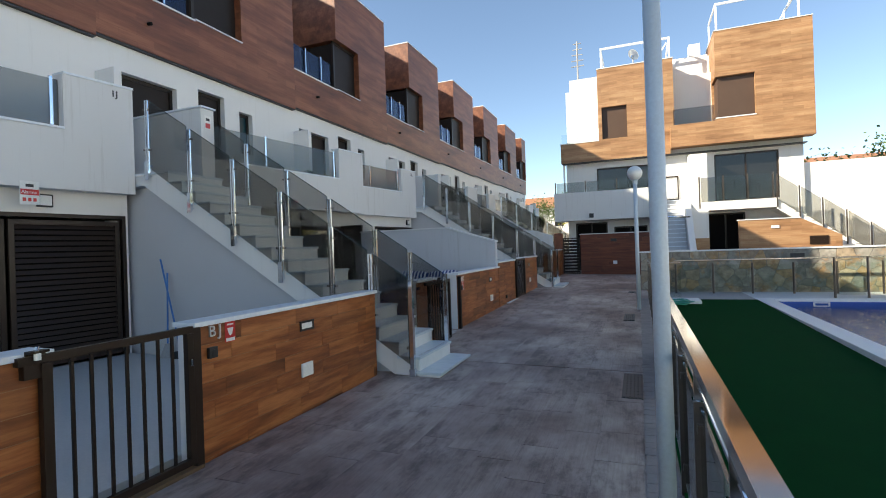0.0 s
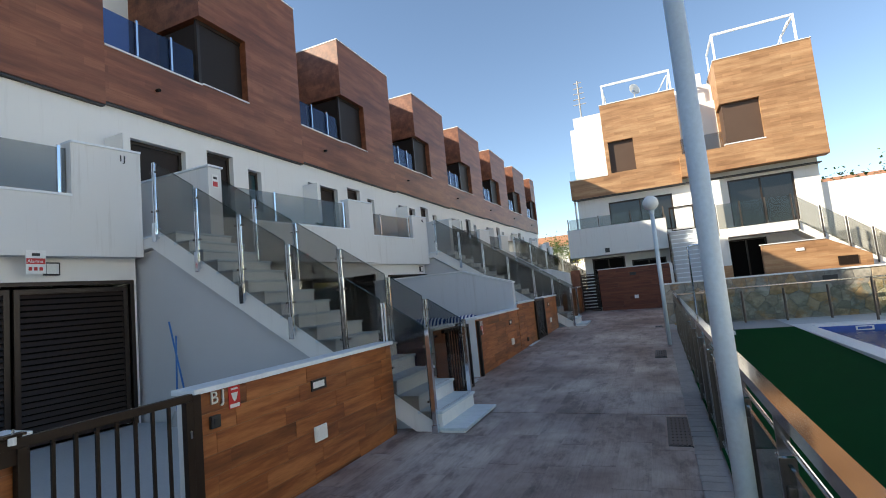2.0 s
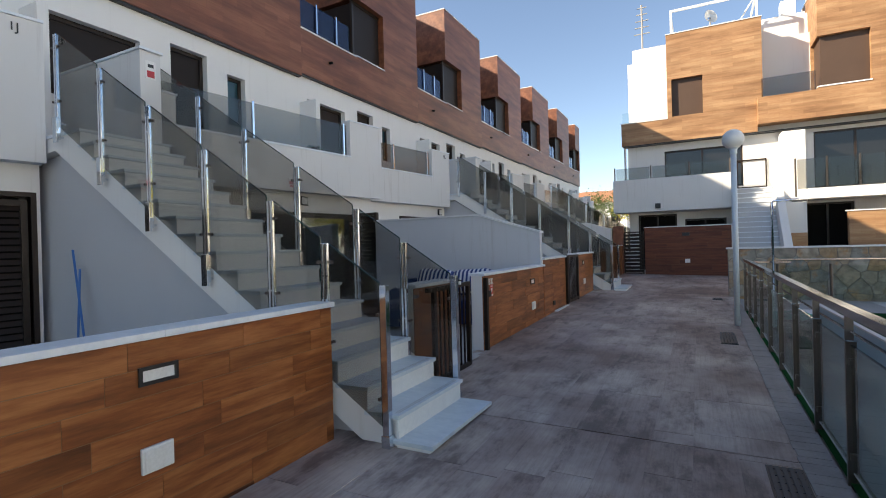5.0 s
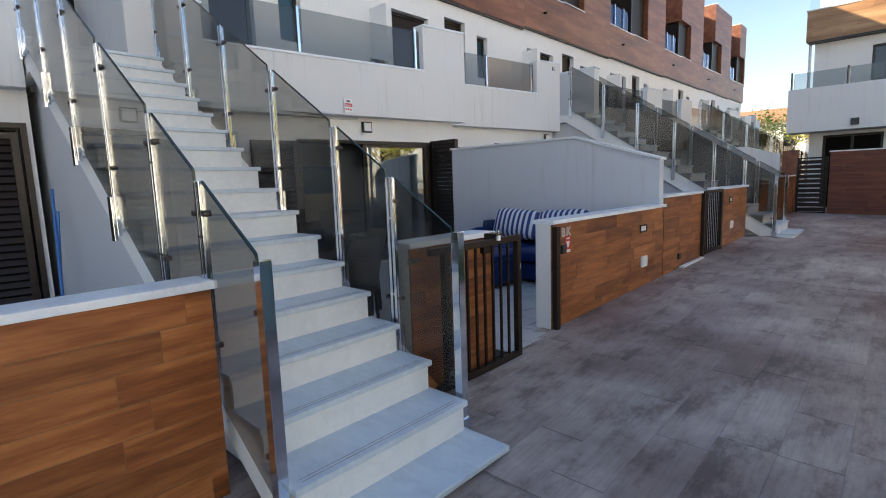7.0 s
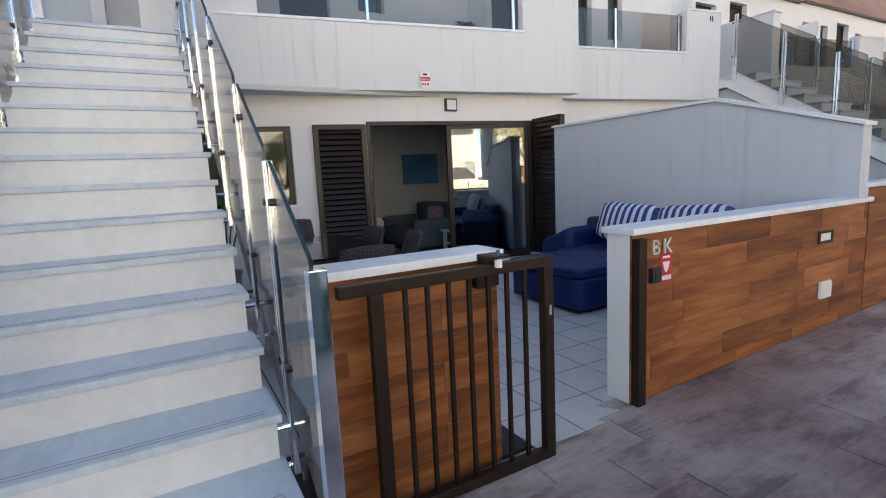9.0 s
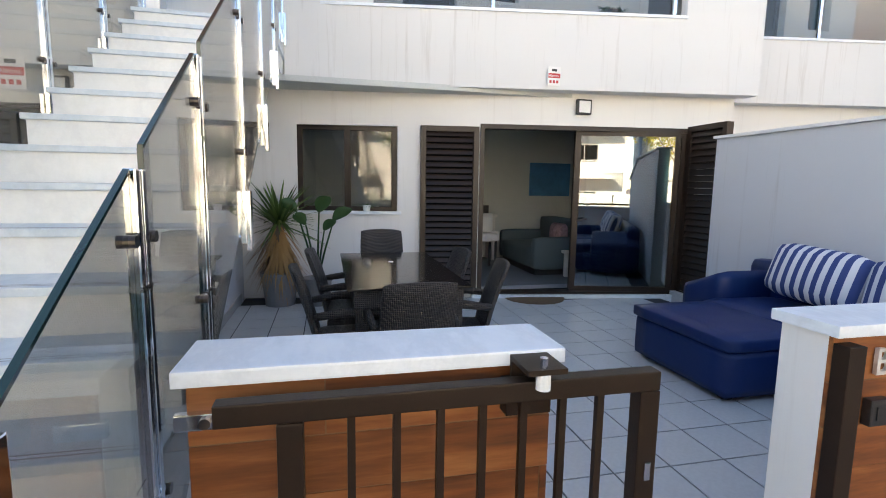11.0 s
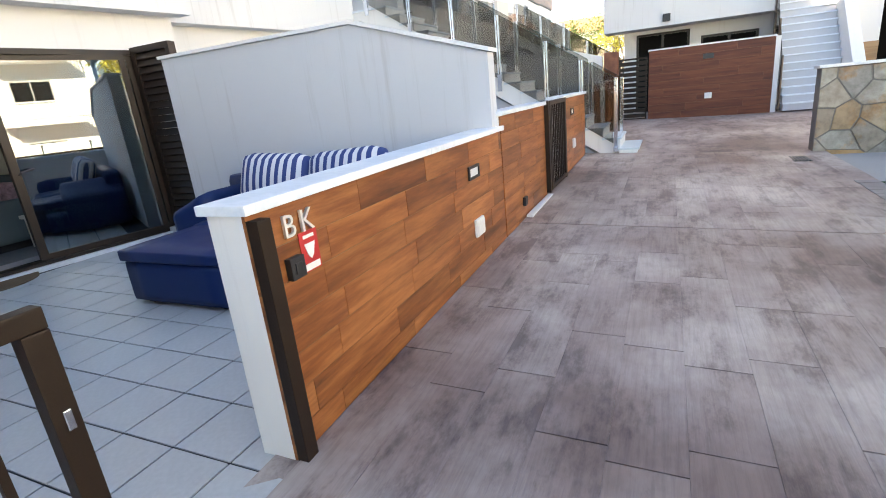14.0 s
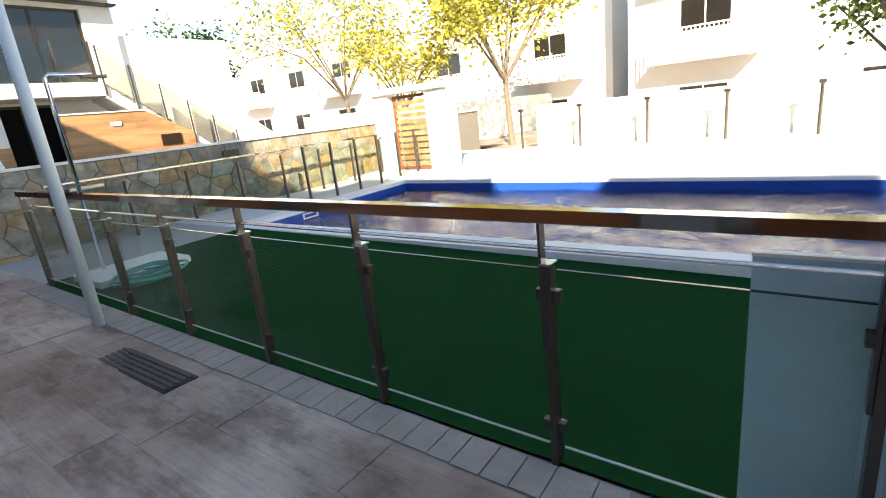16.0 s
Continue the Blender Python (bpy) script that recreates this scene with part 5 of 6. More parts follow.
def soft_box(x0, x1, y0, y1, z0, z1, r=0.06, puff=0.0):
    bm = B(x0, x1, y0, y1, z0, z1)
    bmesh.ops.subdivide_edges(bm, edges=bm.edges, cuts=5, use_grid_fill=True)
    cx, cy, cz = (x0 + x1) / 2, (y0 + y1) / 2, (z0 + z1) / 2
    hx, hy, hz = (x1 - x0) / 2, (y1 - y0) / 2, (z1 - z0) / 2
    for v in bm.verts:
        p = Vector((v.co.x - cx, v.co.y - cy, v.co.z - cz))
        q = Vector((max(-hx + r, min(hx - r, p.x)), max(-hy + r, min(hy - r, p.y)), max(-hz + r, min(hz - r, p.z))))
        d = p - q
        if d.length > r:
            p = q + d.normalized() * r
        k = 1 + puff * (1 - (p.x / hx) ** 2) * (1 - (p.z / hz) ** 2) if puff else 1
        p.y *= k
        v.co = (cx + p.x, cy + p.y, cz + p.z)
    return bm


rs = thing("indoor_sofa", (-9.3, 9.9, 0.12), "grey-teal fabric sofa inside the living room", "sofa")
part("seat", soft_box(-9.9, -8.5, 9.45, 10.25, 0.2, 0.52), FABRIC_TEAL, rs, smooth=True)
part("backrest", soft_box(-9.9, -8.5, 10.15, 10.4, 0.4, 0.92), FABRIC_TEAL, rs, smooth=True)
part("armrest", soft_box(-8.62, -8.42, 9.45, 10.4, 0.2, 0.68), FABRIC_TEAL, rs, smooth=True)
part("armrest", soft_box(-10.0, -9.82, 9.45, 10.4, 0.2, 0.68), FABRIC_TEAL, rs, smooth=True)
part("base", B(-9.9, -8.5, 9.5, 10.35, 0.12, 0.22), BLACK_PLASTIC, rs)
tagged(part("cushion", soft_box(-9.05, -8.68, 9.95, 10.1, 0.52, 0.86, 0.06, 0.5), FLORAL, smooth=True), "floral cushion on the indoor sofa", "cushion")
ct = thing("coffee_table", (-8.0, 10.1, 0.12), "low white coffee table behind the glass door", "table")
part("tabletop", B(-8.4, -7.7, 9.85, 10.5, 0.46, 0.5, bevel=0.005), WHITE_WOOD, ct)
part("shelf", B(-8.35, -7.75, 9.9, 10.45, 0.24, 0.27), WHITE_WOOD, ct)
for x in (-8.37, -7.77):
    for y in (9.88, 10.43):
        part("leg", B(x, x + 0.05, y, y + 0.05, 0.12, 0.46), WHITE_WOOD, ct)
dt = thing("sideboard", (-10.1, 8.9, 0.12), "pale sideboard with dark ornaments against the back wall", "sideboard")
part("top", B(-10.38, -9.95, 8.45, 9.4, 0.88, 0.92), WHITE_WOOD, dt)
for y in (8.47, 9.33):
    part("leg", B(-10.35, -10.0, y, y + 0.05, 0.12, 0.88), WHITE_WOOD, dt)
for i, (y, w, hgt) in enumerate(((8.75, 0.12, 0.22), (8.95, 0.08, 0.3), (9.12, 0.16, 0.16))):
    tagged(part("ornament", B(-10.22, -10.08, y, y + w, 0.92, 0.92 + hgt, bevel=0.01), BLACK_PLASTIC), "small dark ornament on the sideboard", "ornament", "ornaments on the sideboard")
for x, y in ((-9.28, 8.96), (-9.74, 9.12)):
    c = thing("dining_stool", (x, y, 0.12), "white upholstered stool with dark legs indoors", "stool", "indoor stools")
    part("seat", soft_box(x - 0.2, x + 0.2, y - 0.18, y + 0.18, 0.55, 0.68, 0.04), WHITE_WOOD, c, smooth=True)
    part("backrest", soft_box(x - 0.2, x - 0.15, y - 0.18, y + 0.18, 0.6, 0.95, 0.02), WHITE_WOOD, c, smooth=True)
    for dx in (-0.16, 0.13):
        for dy in (-0.15, 0.12):
            part("leg", B(x + dx, x + dx + 0.03, y + dy, y + dy + 0.03, 0.12, 0.56), BLACK_PLASTIC, c)
tagged(part("wall_picture", B(-10.4, -10.37, 10.15, 10.95, 1.25, 1.85, bevel=0.005), PAINT_BLUE), "blue seascape picture on the living-room wall", "picture")
idr = thing("indoor_door", (-10.38, 6.7, 0.12), "white inner door seen through the window", "door")
part("frame", B(-10.4, -10.36, 6.35, 7.2, 0.12, 2.15), WHITE_WOOD, idr)
part("leaf", B(-10.36, -10.34, 6.42, 7.13, 0.12, 2.08), WHITE_WOOD, idr)
bm = bmesh.new()
n = 60
top, bot = [], []
for i in range(n + 1):
    y = 10.25 + 0.6 * i / n
    x = face(y) - 0.28 + 0.035 * math.sin(i * 1.15)
    top.append(bm.verts.new((x, y, 2.38)))
    bot.append(bm.verts.new((x - 0.01 * math.sin(i), y, 0.14)))
for i in range(n):
    bm.faces.new((bot[i], bot[i + 1], top[i + 1], top[i]))
bmesh.ops.solidify(bm, geom=bm.faces, thickness=0.004)
tagged(part("curtain", bm, CURTAIN, smooth=True), "pale blue sheer curtain gathered behind the door", "curtain")
bm = bmesh.new()
cyx = (face(8.95) + 0.03, 8.95)
vs = [bm.verts.new((cyx[0] + 0.36 * math.sin(a), cyx[1] + 0.36 * math.cos(a), 0.094)) for a in (math.pi * i / 20 for i in range(21))]
f = bm.faces.new(vs)
ex = bmesh.ops.extrude_face_region(bm, geom=[f])
bmesh.ops.translate(bm, verts=[v for v in ex["geom"] if isinstance(v, bmesh.types.BMVert)], vec=(0, 0, -0.016))
COIR = plain("brown_coir", (0.14, 0.085, 0.045), 0.95, vary=0.3, grain=150, relief=0.9)
tagged(part("doormat", bm, COIR), "half-round brown coir doormat at the door", "doormat")
solid("door_step", sheared(B(XB - 0.14, XB + 0.06, 8.2, 10.95, 0.0, 0.118), SLANT, UB), MARBLE, "white marble threshold of the sliding door", "sill", kind="structure")


# ---- wicker dining set ----
m, t, p = nodes_of("dark_wicker")
v = coords(t)
wv = [put(t, "ShaderNodeTexWave", Scale=s, Distortion=0.3) for s in (28.0, 28.0)]
for w, d in zip(wv, ("X", "Z")):
    w.bands_direction = d
    t.links.new(v, w.inputs[0])
wy = put(t, "ShaderNodeTexWave", Scale=28.0, Distortion=0.3)
wy.bands_direction = "Y"
t.links.new(v, wy.inputs[0])
h1 = blend(t, wv[0].outputs[0], wv[1].outputs[0], 0.5)
h2 = blend(t, h1, wy.outputs[0], 0.34)
c = ramp(t, h2, [(0.3, (0.010, 0.008, 0.007)), (0.6, (0.040, 0.033, 0.029))])
t.links.new(c, p.inputs["Base Color"])
p.inputs["Roughness"].default_value = 0.42
bump(t, p, h2, 0.9, 0.006)
WICKER = m
m, t, p = nodes_of("black_glass_top")
p.inputs["Base Color"].default_value, p.inputs["Roughness"].default_value = (0.012, 0.011, 0.010, 1), 0.10
p.inputs["Specular IOR Level"].default_value = 0.35
TABLE_GLASS = m
FL = 0.082
tb = thing("wicker_table", (-5.28, 7.0, FL), "dark wicker dining table with a black glass top", "table")
part("apron", B(-5.98, -4.58, 6.68, 7.32, FL + 0.62, FL + 0.735, bevel=0.012), WICKER, tb)
part("tabletop", B(-6.02, -4.54, 6.64, 7.36, FL + 0.735, FL + 0.748, bevel=0.003), TABLE_GLASS, tb, "black glass tabletop")
for x in (-5.97, -4.66):
    for y in (6.69, 7.24):
        part("leg", B(x, x + 0.075, y, y + 0.075, FL, FL + 0.62, bevel=0.008), WICKER, tb)
bm = bmesh.new()
tube(bm, [(-5.5, 7.0, FL + 0.748), (-5.5, 7.0, FL + 0.752)], 0.02, 12)
part("parasol_plug", bm, WHITE_PLASTIC, tb)


def wicker_chair():
    c = thing("wicker_armchair", (0, 0, 0), "dark brown wicker armchair at the terrace table", "chair", "chairs round the table")
    part("seat", soft_box(-0.27, 0.27, -0.27, 0.25, 0.36, 0.44, 0.03), WICKER, c, smooth=True)
    part("seat_skirt", B(-0.265, 0.265, -0.262, 0.24, 0.28, 0.37, bevel=0.01), WICKER, c)
    bm = soft_box(-0.26, 0.26, -0.02, 0.02, 0.0, 0.52, 0.018)
    for v in bm.verts:
        v.co.y = v.co.y - 0.25 - 0.16 * (v.co.z / 0.52) ** 1.3 - 0.03 * (1 - (v.co.x / 0.26) ** 2)
        v.co.x *= 1.0 - 0.08 * (v.co.z / 0.52)
        v.co.z += 0.37 + 0.015 * (1 - (v.co.x / 0.26) ** 2)
    part("backrest", bm, WICKER, c, smooth=True)
    for s in (-1, 1):
        bm = bmesh.new()
        pts = [(s * 0.27, -0.30, 0.62), (s * 0.285, -0.1, 0.645), (s * 0.29, 0.14, 0.64), (s * 0.285, 0.23, 0.60)]
        tube(bm, pts, [0.024, 0.03, 0.032, 0.024], 8)
        arm = part("armrest", bm, WICKER, c, smooth=True)
        bm = bmesh.new()
        tube(bm, [(s * 0.285, 0.215, 0.62), (s * 0.275, 0.225, 0.3)], 0.022, 8)
        part("arm_post", bm, WICKER, arm, smooth=True)
        for y in (-0.25, 0.22):
            bm = bmesh.new()
            tube(bm, [(s * 0.245, y, 0.32), (s * 0.25, y * 1.06, 0.0)], [0.026, 0.018], 8)
            part("leg", bm, WICKER, c, smooth=True)
    return c


ch = wicker_chair()
CHAIRS = [(-4.62, 6.99, 92), (-4.86, 6.72, 3), (-5.60, 6.78, -4), (-4.95, 7.30, 170), (-5.52, 7.20, 183), (-6.2, 7.04, -90)]
for i, (x, y, a) in enumerate(CHAIRS):
    mm = pose(x, y, FL, 0, 0, a)
    if i == 0:
        mm = mm @ Matrix.Diagonal((0.82, 0.90, 0.93, 1))
    if i == 5:
        mm = mm @ Matrix.Diagonal((1.0, 1.0, 1.07, 1))
    if i == 0:
        ch.matrix_basis = mm
    else:
        copy_thing(ch, mm)


# ---- blue corner sofa ----
NAVY = plain("navy_outdoor_leather", (0.001, 0.020, 0.098), 0.45, vary=0.2, grain=90, relief=0.15, patch=3, spec=0.3)
m, t, p = nodes_of("blue_striped_fabric")
tc = t.nodes.new("ShaderNodeTexCoord")
sp = t.nodes.new("ShaderNodeSeparateXYZ")
t.links.new(tc.outputs["Object"], sp.inputs[0])
mu = t.nodes.new("ShaderNodeMath")
mu.operation = "MULTIPLY"
mu.inputs[1].default_value = 1 / 0.079
frc = t.nodes.new("ShaderNodeMath")
frc.operation = "FRACT"
t.links.new(sp.outputs["X"], mu.inputs[0])
t.links.new(mu.outputs[0], frc.inputs[0])
c = ramp(t, frc.outputs[0], [(0.0, (0.030, 0.060, 0.190)), (0.47, (0.030, 0.060, 0.190)), (0.5, (0.66, 0.67, 0.70)), (0.97, (0.66, 0.67, 0.70)), (1.0, (0.030, 0.060, 0.190))])
t.links.new(c, p.inputs["Base Color"])
p.inputs["Roughness"].default_value = 0.9
bump(t, p, noise_of(t, coords(t), 250, 2), 0.3, 0.003)
STRIPE = m
sf = thing("corner_sofa", (-4.6, 9.8, FL), "navy blue outdoor sofa with a chaise, against the garden wall", "sofa")
part("chaise", soft_box(-5.22, -4.28, 8.92, 9.9, FL + 0.03, FL + 0.33, 0.02), NAVY, sf, smooth=True)
part("chaise_cushion", soft_box(-5.24, -4.26, 8.90, 9.95, FL + 0.325, FL + 0.42, 0.025), NAVY, sf, smooth=True)
part("base", soft_box(-5.5, -3.35, 9.5, 10.42, FL + 0.03, FL + 0.28, 0.03), NAVY, sf, smooth=True)
part("seat_cushion", soft_box(-5.28, -4.4, 9.55, 10.3, FL + 0.28, FL + 0.44, 0.06), NAVY, sf, smooth=True)
part("seat_cushion", soft_box(-4.39, -3.5, 9.4, 10.3, FL + 0.28, FL + 0.44, 0.06), NAVY, sf, smooth=True)
part("backrest", soft_box(-5.5, -3.35, 10.22, 10.45, FL + 0.25, FL + 0.74, 0.08), NAVY, sf, smooth=True)
bm = soft_box(-5.72, -5.24, 9.72, 10.42, FL + 0.03, FL + 0.74, 0.07)
for v in bm.verts:
    k = max(0.0, min(1.0, (-5.15 - v.co.x) / 0.55))
    if v.co.z > FL + 0.3:
        v.co.z -= (0.26 * k ** 0.8) * (v.co.z - FL - 0.3) / 0.44
part("armrest", bm, NAVY, sf, "curved armrest", smooth=True)
part("armrest", soft_box(-3.48, -3.22, 9.45, 10.42, FL + 0.03, FL + 0.60, 0.08), NAVY, sf, smooth=True)
for x in (-5.15, -4.4):
    part("foot", B(x, x + 0.06, 8.98, 9.04, FL, FL + 0.035), BLACK_PLASTIC, sf)
for x0, x1, tilt in ((-5.08, -4.36, 3), (-4.36, -3.62, -3)):
    cu = new("striped_cushion", mesh_of("striped_cushion", soft_box(-0.36, 0.36, -0.10, 0.10, -0.21, 0.21, 0.09, 0.35), STRIPE))
    for f in cu.data.polygons:
        f.use_smooth = True
    cu.matrix_basis = pose((x0 + x1) / 2, 10.07, FL + 0.70, -18, tilt, 0)
    tagged(cu, "blue and white striped cushion leaning on the sofa back", "cushion", "striped sofa cushions")


# ---- pot plants ----
def pot(parent, x, y, r, hgt, mat):
    bm = bmesh.new()
    tube(bm, [(x, y, FL), (x, y, FL + hgt * 0.9), (x, y, FL + hgt * 0.9), (x, y, FL + hgt)], [r * 0.78, r * 0.97, r * 1.03, r * 1.03], 24)
    part("pot", bm, mat, parent, "round grey plastic pot", smooth=False)


POT_GREY = plain("grey_pot", (0.20, 0.20, 0.205), 0.6, vary=0.1)
LEAF_YUCCA = leaf_material("yucca_leaves", (0.035, 0.09, 0.02), (0.09, 0.16, 0.04))
LEAF_BIG = leaf_material("big_leaves", (0.02, 0.07, 0.025), (0.05, 0.12, 0.04))
DRY = plain("dry_fibre", (0.38, 0.22, 0.09), 0.95, vary=0.4, grain=90, relief=0.8)


def blade(bm, root, d, length, width, droop, seg=5):
    d = d.normalized()
    side = d.cross(Vector((0, 0, 1)))
    side = side.normalized() if side.length > 0.01 else Vector((1, 0, 0))
    prev = None
    for i in range(seg + 1):
        f = i / seg
        c = root + d * length * f - Vector((0, 0, droop * length * f * f))
        w = width * (1 - f) ** 0.6 * (0.5 + f if f < 0.5 else 1) * 0.5
        a, b = bm.verts.new(c + side * w), bm.verts.new(c - side * w + Vector((0, 0, 0.002)))
        if prev:
            bm.faces.new((prev[0], prev[1], b, a))
        prev = (a, b)


rng = random.Random(21)
yu = thing("yucca_plant", (-7.42, 6.02, FL), "spiky yucca with a skirt of dry leaves in a grey pot", "pot plant")
pot(yu, -7.42, 6.02, 0.2, 0.36, POT_GREY)
bm = bmesh.new()
tube(bm, [(-7.42, 6.02, FL + 0.3), (-7.42, 6.02, FL + 0.9)], [0.07, 0.06], 10)
part("trunk", bm, BARK, yu)
bm = bmesh.new()
for i in range(300):
    a = rng.uniform(0, 6.283)
    blade(bm, Vector((-7.42, 6.02, FL + rng.uniform(0.55, 0.92))), Vector((math.cos(a), math.sin(a), rng.uniform(-2.2, -0.4))), rng.uniform(0.28, 0.5), 0.026, 0.35, 3)
tagged(part("dry_skirt", bm, DRY, yu, "tan dry leaf skirt"), kind="stuff")
bm = bmesh.new()
for i in range(120):
    a, e = rng.uniform(0, 6.283), rng.uniform(-0.35, 1.8)
    blade(bm, Vector((-7.42, 6.02, FL + 0.88 + rng.uniform(-0.05, 0.08))), Vector((math.cos(a), math.sin(a), e)), rng.uniform(0.42, 0.62), 0.04, 0.12)
tagged(part("leaf_crown", bm, LEAF_YUCCA, yu, "green sword-shaped leaves"), kind="stuff")

bp = thing("bird_of_paradise_plant", (-7.38, 6.45, FL), "broad-leaved plant with tall stems in a grey pot", "pot plant")
pot(bp, -7.36, 6.42, 0.16, 0.3, POT_GREY)


def broad_leaf(root, tip, length, width, twist):
    bm = bmesh.new()
    tube(bm, [root, root.lerp(tip, 0.5) + Vector((0.02, 0, 0.03)), tip], [0.013, 0.011, 0.008], 6)
    part("stem", bm, LEAF_BIG, bp)
    bm = bmesh.new()
    d = (tip - root).normalized()
    d = (d + Vector((0.3 * math.cos(twist), 0.6 * math.sin(twist), 0.1))).normalized()
    side = d.cross(Vector((1, 0.2, 0))).normalized()
    rows = []
    for i in range(9):
        f = i / 8
        w = width * math.sin(math.pi * min(1, f * 0.93 + 0.05)) ** 0.7 * 0.5
        c = tip + d * length * f - Vector((0, 0, 0.35 * length * f * f))
        up = d.cross(side)
        rows.append([bm.verts.new(c + side * w * s + up * 0.05 * abs(s) * 0.6) for s in (-1, -0.5, 0, 0.5, 1)])
    for r, q in zip(rows, rows[1:]):
        for j in range(4):
            bm.faces.new((r[j], r[j + 1], q[j + 1], q[j]))
    part("leaf", bm, LEAF_BIG, bp, "broad green leaf", smooth=True)


ro = Vector((-7.36, 6.42, FL + 0.26))
for tip, ln, wd, tw in (((-7.25, 6.22, 1.12), 0.26, 0.13, -1.2), ((-7.22, 6.45, 1.10), 0.32, 0.16, 0.6), ((-7.2, 6.6, 1.02), 0.3, 0.13, 1.4), ((-7.1, 6.32, 0.98), 0.26, 0.12, -0.6), ((-7.3, 6.5, 0.9), 0.24, 0.11, 1.0)):
    broad_leaf(ro, Vector(tip), ln, wd, tw)
sp_ = thing("small_pot_plant", (face(7.0) + 0.0, 6.98, 1.1), "tiny white pot with trailing leaves on the window sill", "pot plant")
bm = bmesh.new()
tube(bm, [(face(6.98) - 0.0, 6.98, 1.1), (face(6.98) - 0.0, 6.98, 1.17)], [0.035, 0.05], 14)
part("pot", bm, WHITE_PLASTIC, sp_)
bm = bmesh.new()
for i in range(26):
    a = rng.uniform(0, 6.283)
    blade(bm, Vector((face(6.98), 6.98, 1.16)), Vector((math.cos(a) * 0.6, math.sin(a), rng.uniform(0.1, 1))), rng.uniform(0.06, 0.12), 0.02, 0.6, 3)
tagged(part("foliage", bm, LEAF_BIG, sp_), kind="stuff")


# ---- gates ----
def bar_gate(x, y0, y1, z0, z1, n, label, brack=None):
    g = thing("bar_gate", (x, (y0 + y1) / 2, z0), label, "gate", "garden gates")
    part("top_rail", B(x - 0.02, x + 0.02, y0, y1, z1 - 0.045, z1, bevel=0.004), IRON, g)
    part("bottom_rail", B(x - 0.02, x + 0.02, y0 + 0.04, y1 - 0.045, z0, z0 + 0.045, bevel=0.004), IRON, g)
    part("stile", B(x - 0.021, x + 0.021, y1 - 0.05, y1, z0, z1 - 0.046, bevel=0.004), IRON, g)
    part("stile", B(x - 0.021, x + 0.021, brack if brack else y0, (brack if brack else y0) + 0.05, z0, z1 - 0.046, bevel=0.004), IRON, g)
    a0 = (brack if brack else y0) + 0.05
    for i in range(n):
        y = a0 + (y1 - 0.05 - a0) * (i + 1) / (n + 1)
        part("bar", B(x - 0.008, x + 0.008, y - 0.008, y + 0.008, z0 + 0.046, z1 - 0.046), IRON, g)
    part("lock", B(x + 0.021, x + 0.027, y1 - 0.032, y1 - 0.016, z0 + 0.67, z0 + 0.715, bevel=0.003), STEEL, g, "small steel lock plate")
    return g


def roller(x, y, z):
    r = thing("gate_bracket", (x, y, z), "brown gate bracket with a white guide roller", "bracket", "gate brackets")
    part("plate", B(FRONT + 0.033, x + 0.045, y - 0.04, y + 0.05, z, z + 0.012), IRON, r)
    part("wall_plate", B(FRONT + 0.002, FRONT + 0.044, y - 0.05, y + 0.06, z - 0.13, z - 0.05), IRON, r)
    part("web", B(FRONT + 0.034, FRONT + 0.044, y - 0.04, y + 0.05, z - 0.05, z), IRON, r)
    bm = bmesh.new()
    tube(bm, [(x + 0.032, y, z - 0.035), (x + 0.032, y, z + 0.0)], 0.016, 12)
    part("roller_wheel", bm, WHITE_PLASTIC, r)
    bm = bmesh.new()
    tube(bm, [(x + 0.032, y, z + 0.012), (x + 0.032, y, z + 0.035)], 0.009, 8)
    part("bolt", bm, STEEL, r)
    return r


bar_gate(-2.80, 6.334, 7.287, 0.06, 0.99, 7, "open brown iron bar gate parked before the wall", brack=6.447)
roller(-2.80, 6.99, 1.012)
bar_gate(-2.86, 1.47, 2.495, 0.05, 0.985, 7, "closed brown iron bar gate", brack=1.575)
roller(-2.86, 1.55, 0.998)
bar_gate(-2.86, 12.22, 13.12, 0.2, 1.15, 7, "closed brown iron bar gate")
for y, z0, z1 in ((7.95, 0.02, 0.985), (2.53, 0.0, 0.97), (13.15, 0.18, 1.15), (12.19, 0.18, 1.15)):
    tagged(part("gate_post", B(FRONT + 0.002, FRONT + 0.05, y - 0.03, y + 0.03, z0, z1, bevel=0.004), IRON), "brown iron gate post fixed to the wall", "post", "gate posts")
for y0, y1, z in ((7.07, 7.92, 0.03), (1.63, 2.55, 0.0)):
    tagged(part("gate_track", B(FRONT - 0.1, FRONT + 0.06, y0, y1, z - 0.03, z + 0.025, bevel=0.004), COIR), "rusty brown floor track of the gate", "track", "gate tracks")
cl = thing("wall_clamp", (FRONT, 6.25, 0.9), "small steel clamp on the wall end", "clamp")
part("plate", B(FRONT, FRONT + 0.02, 6.24, 6.33, 0.9, 0.935, bevel=0.003), STEEL, cl)
bm = bmesh.new()
tube(bm, [(FRONT + 0.02, 6.30, 0.917), (FRONT + 0.03, 6.30, 0.917)], 0.012, 10)
part("bolt", bm, STEEL_DARK, cl)


# ---- fittings on the garden walls ----
def lettering(text, size, loc, rot, material, depth=0.006):
    cv = bpy.data.curves.new("lettering", "FONT")
    cv.body, cv.size, cv.extrude, cv.align_x = text, size, depth, "LEFT"
    tmp = bpy.data.objects.new("tmp", cv)
    scene.collection.objects.link(tmp)
    bpy.context.view_layer.update()
    me = bpy.data.meshes.new_from_object(tmp)
    bpy.data.objects.remove(tmp)
    me.materials.clear()
    me.materials.append(material)
    ob = new("lettering", me)
    ob.matrix_basis = pose(*loc, *rot)
    return ob


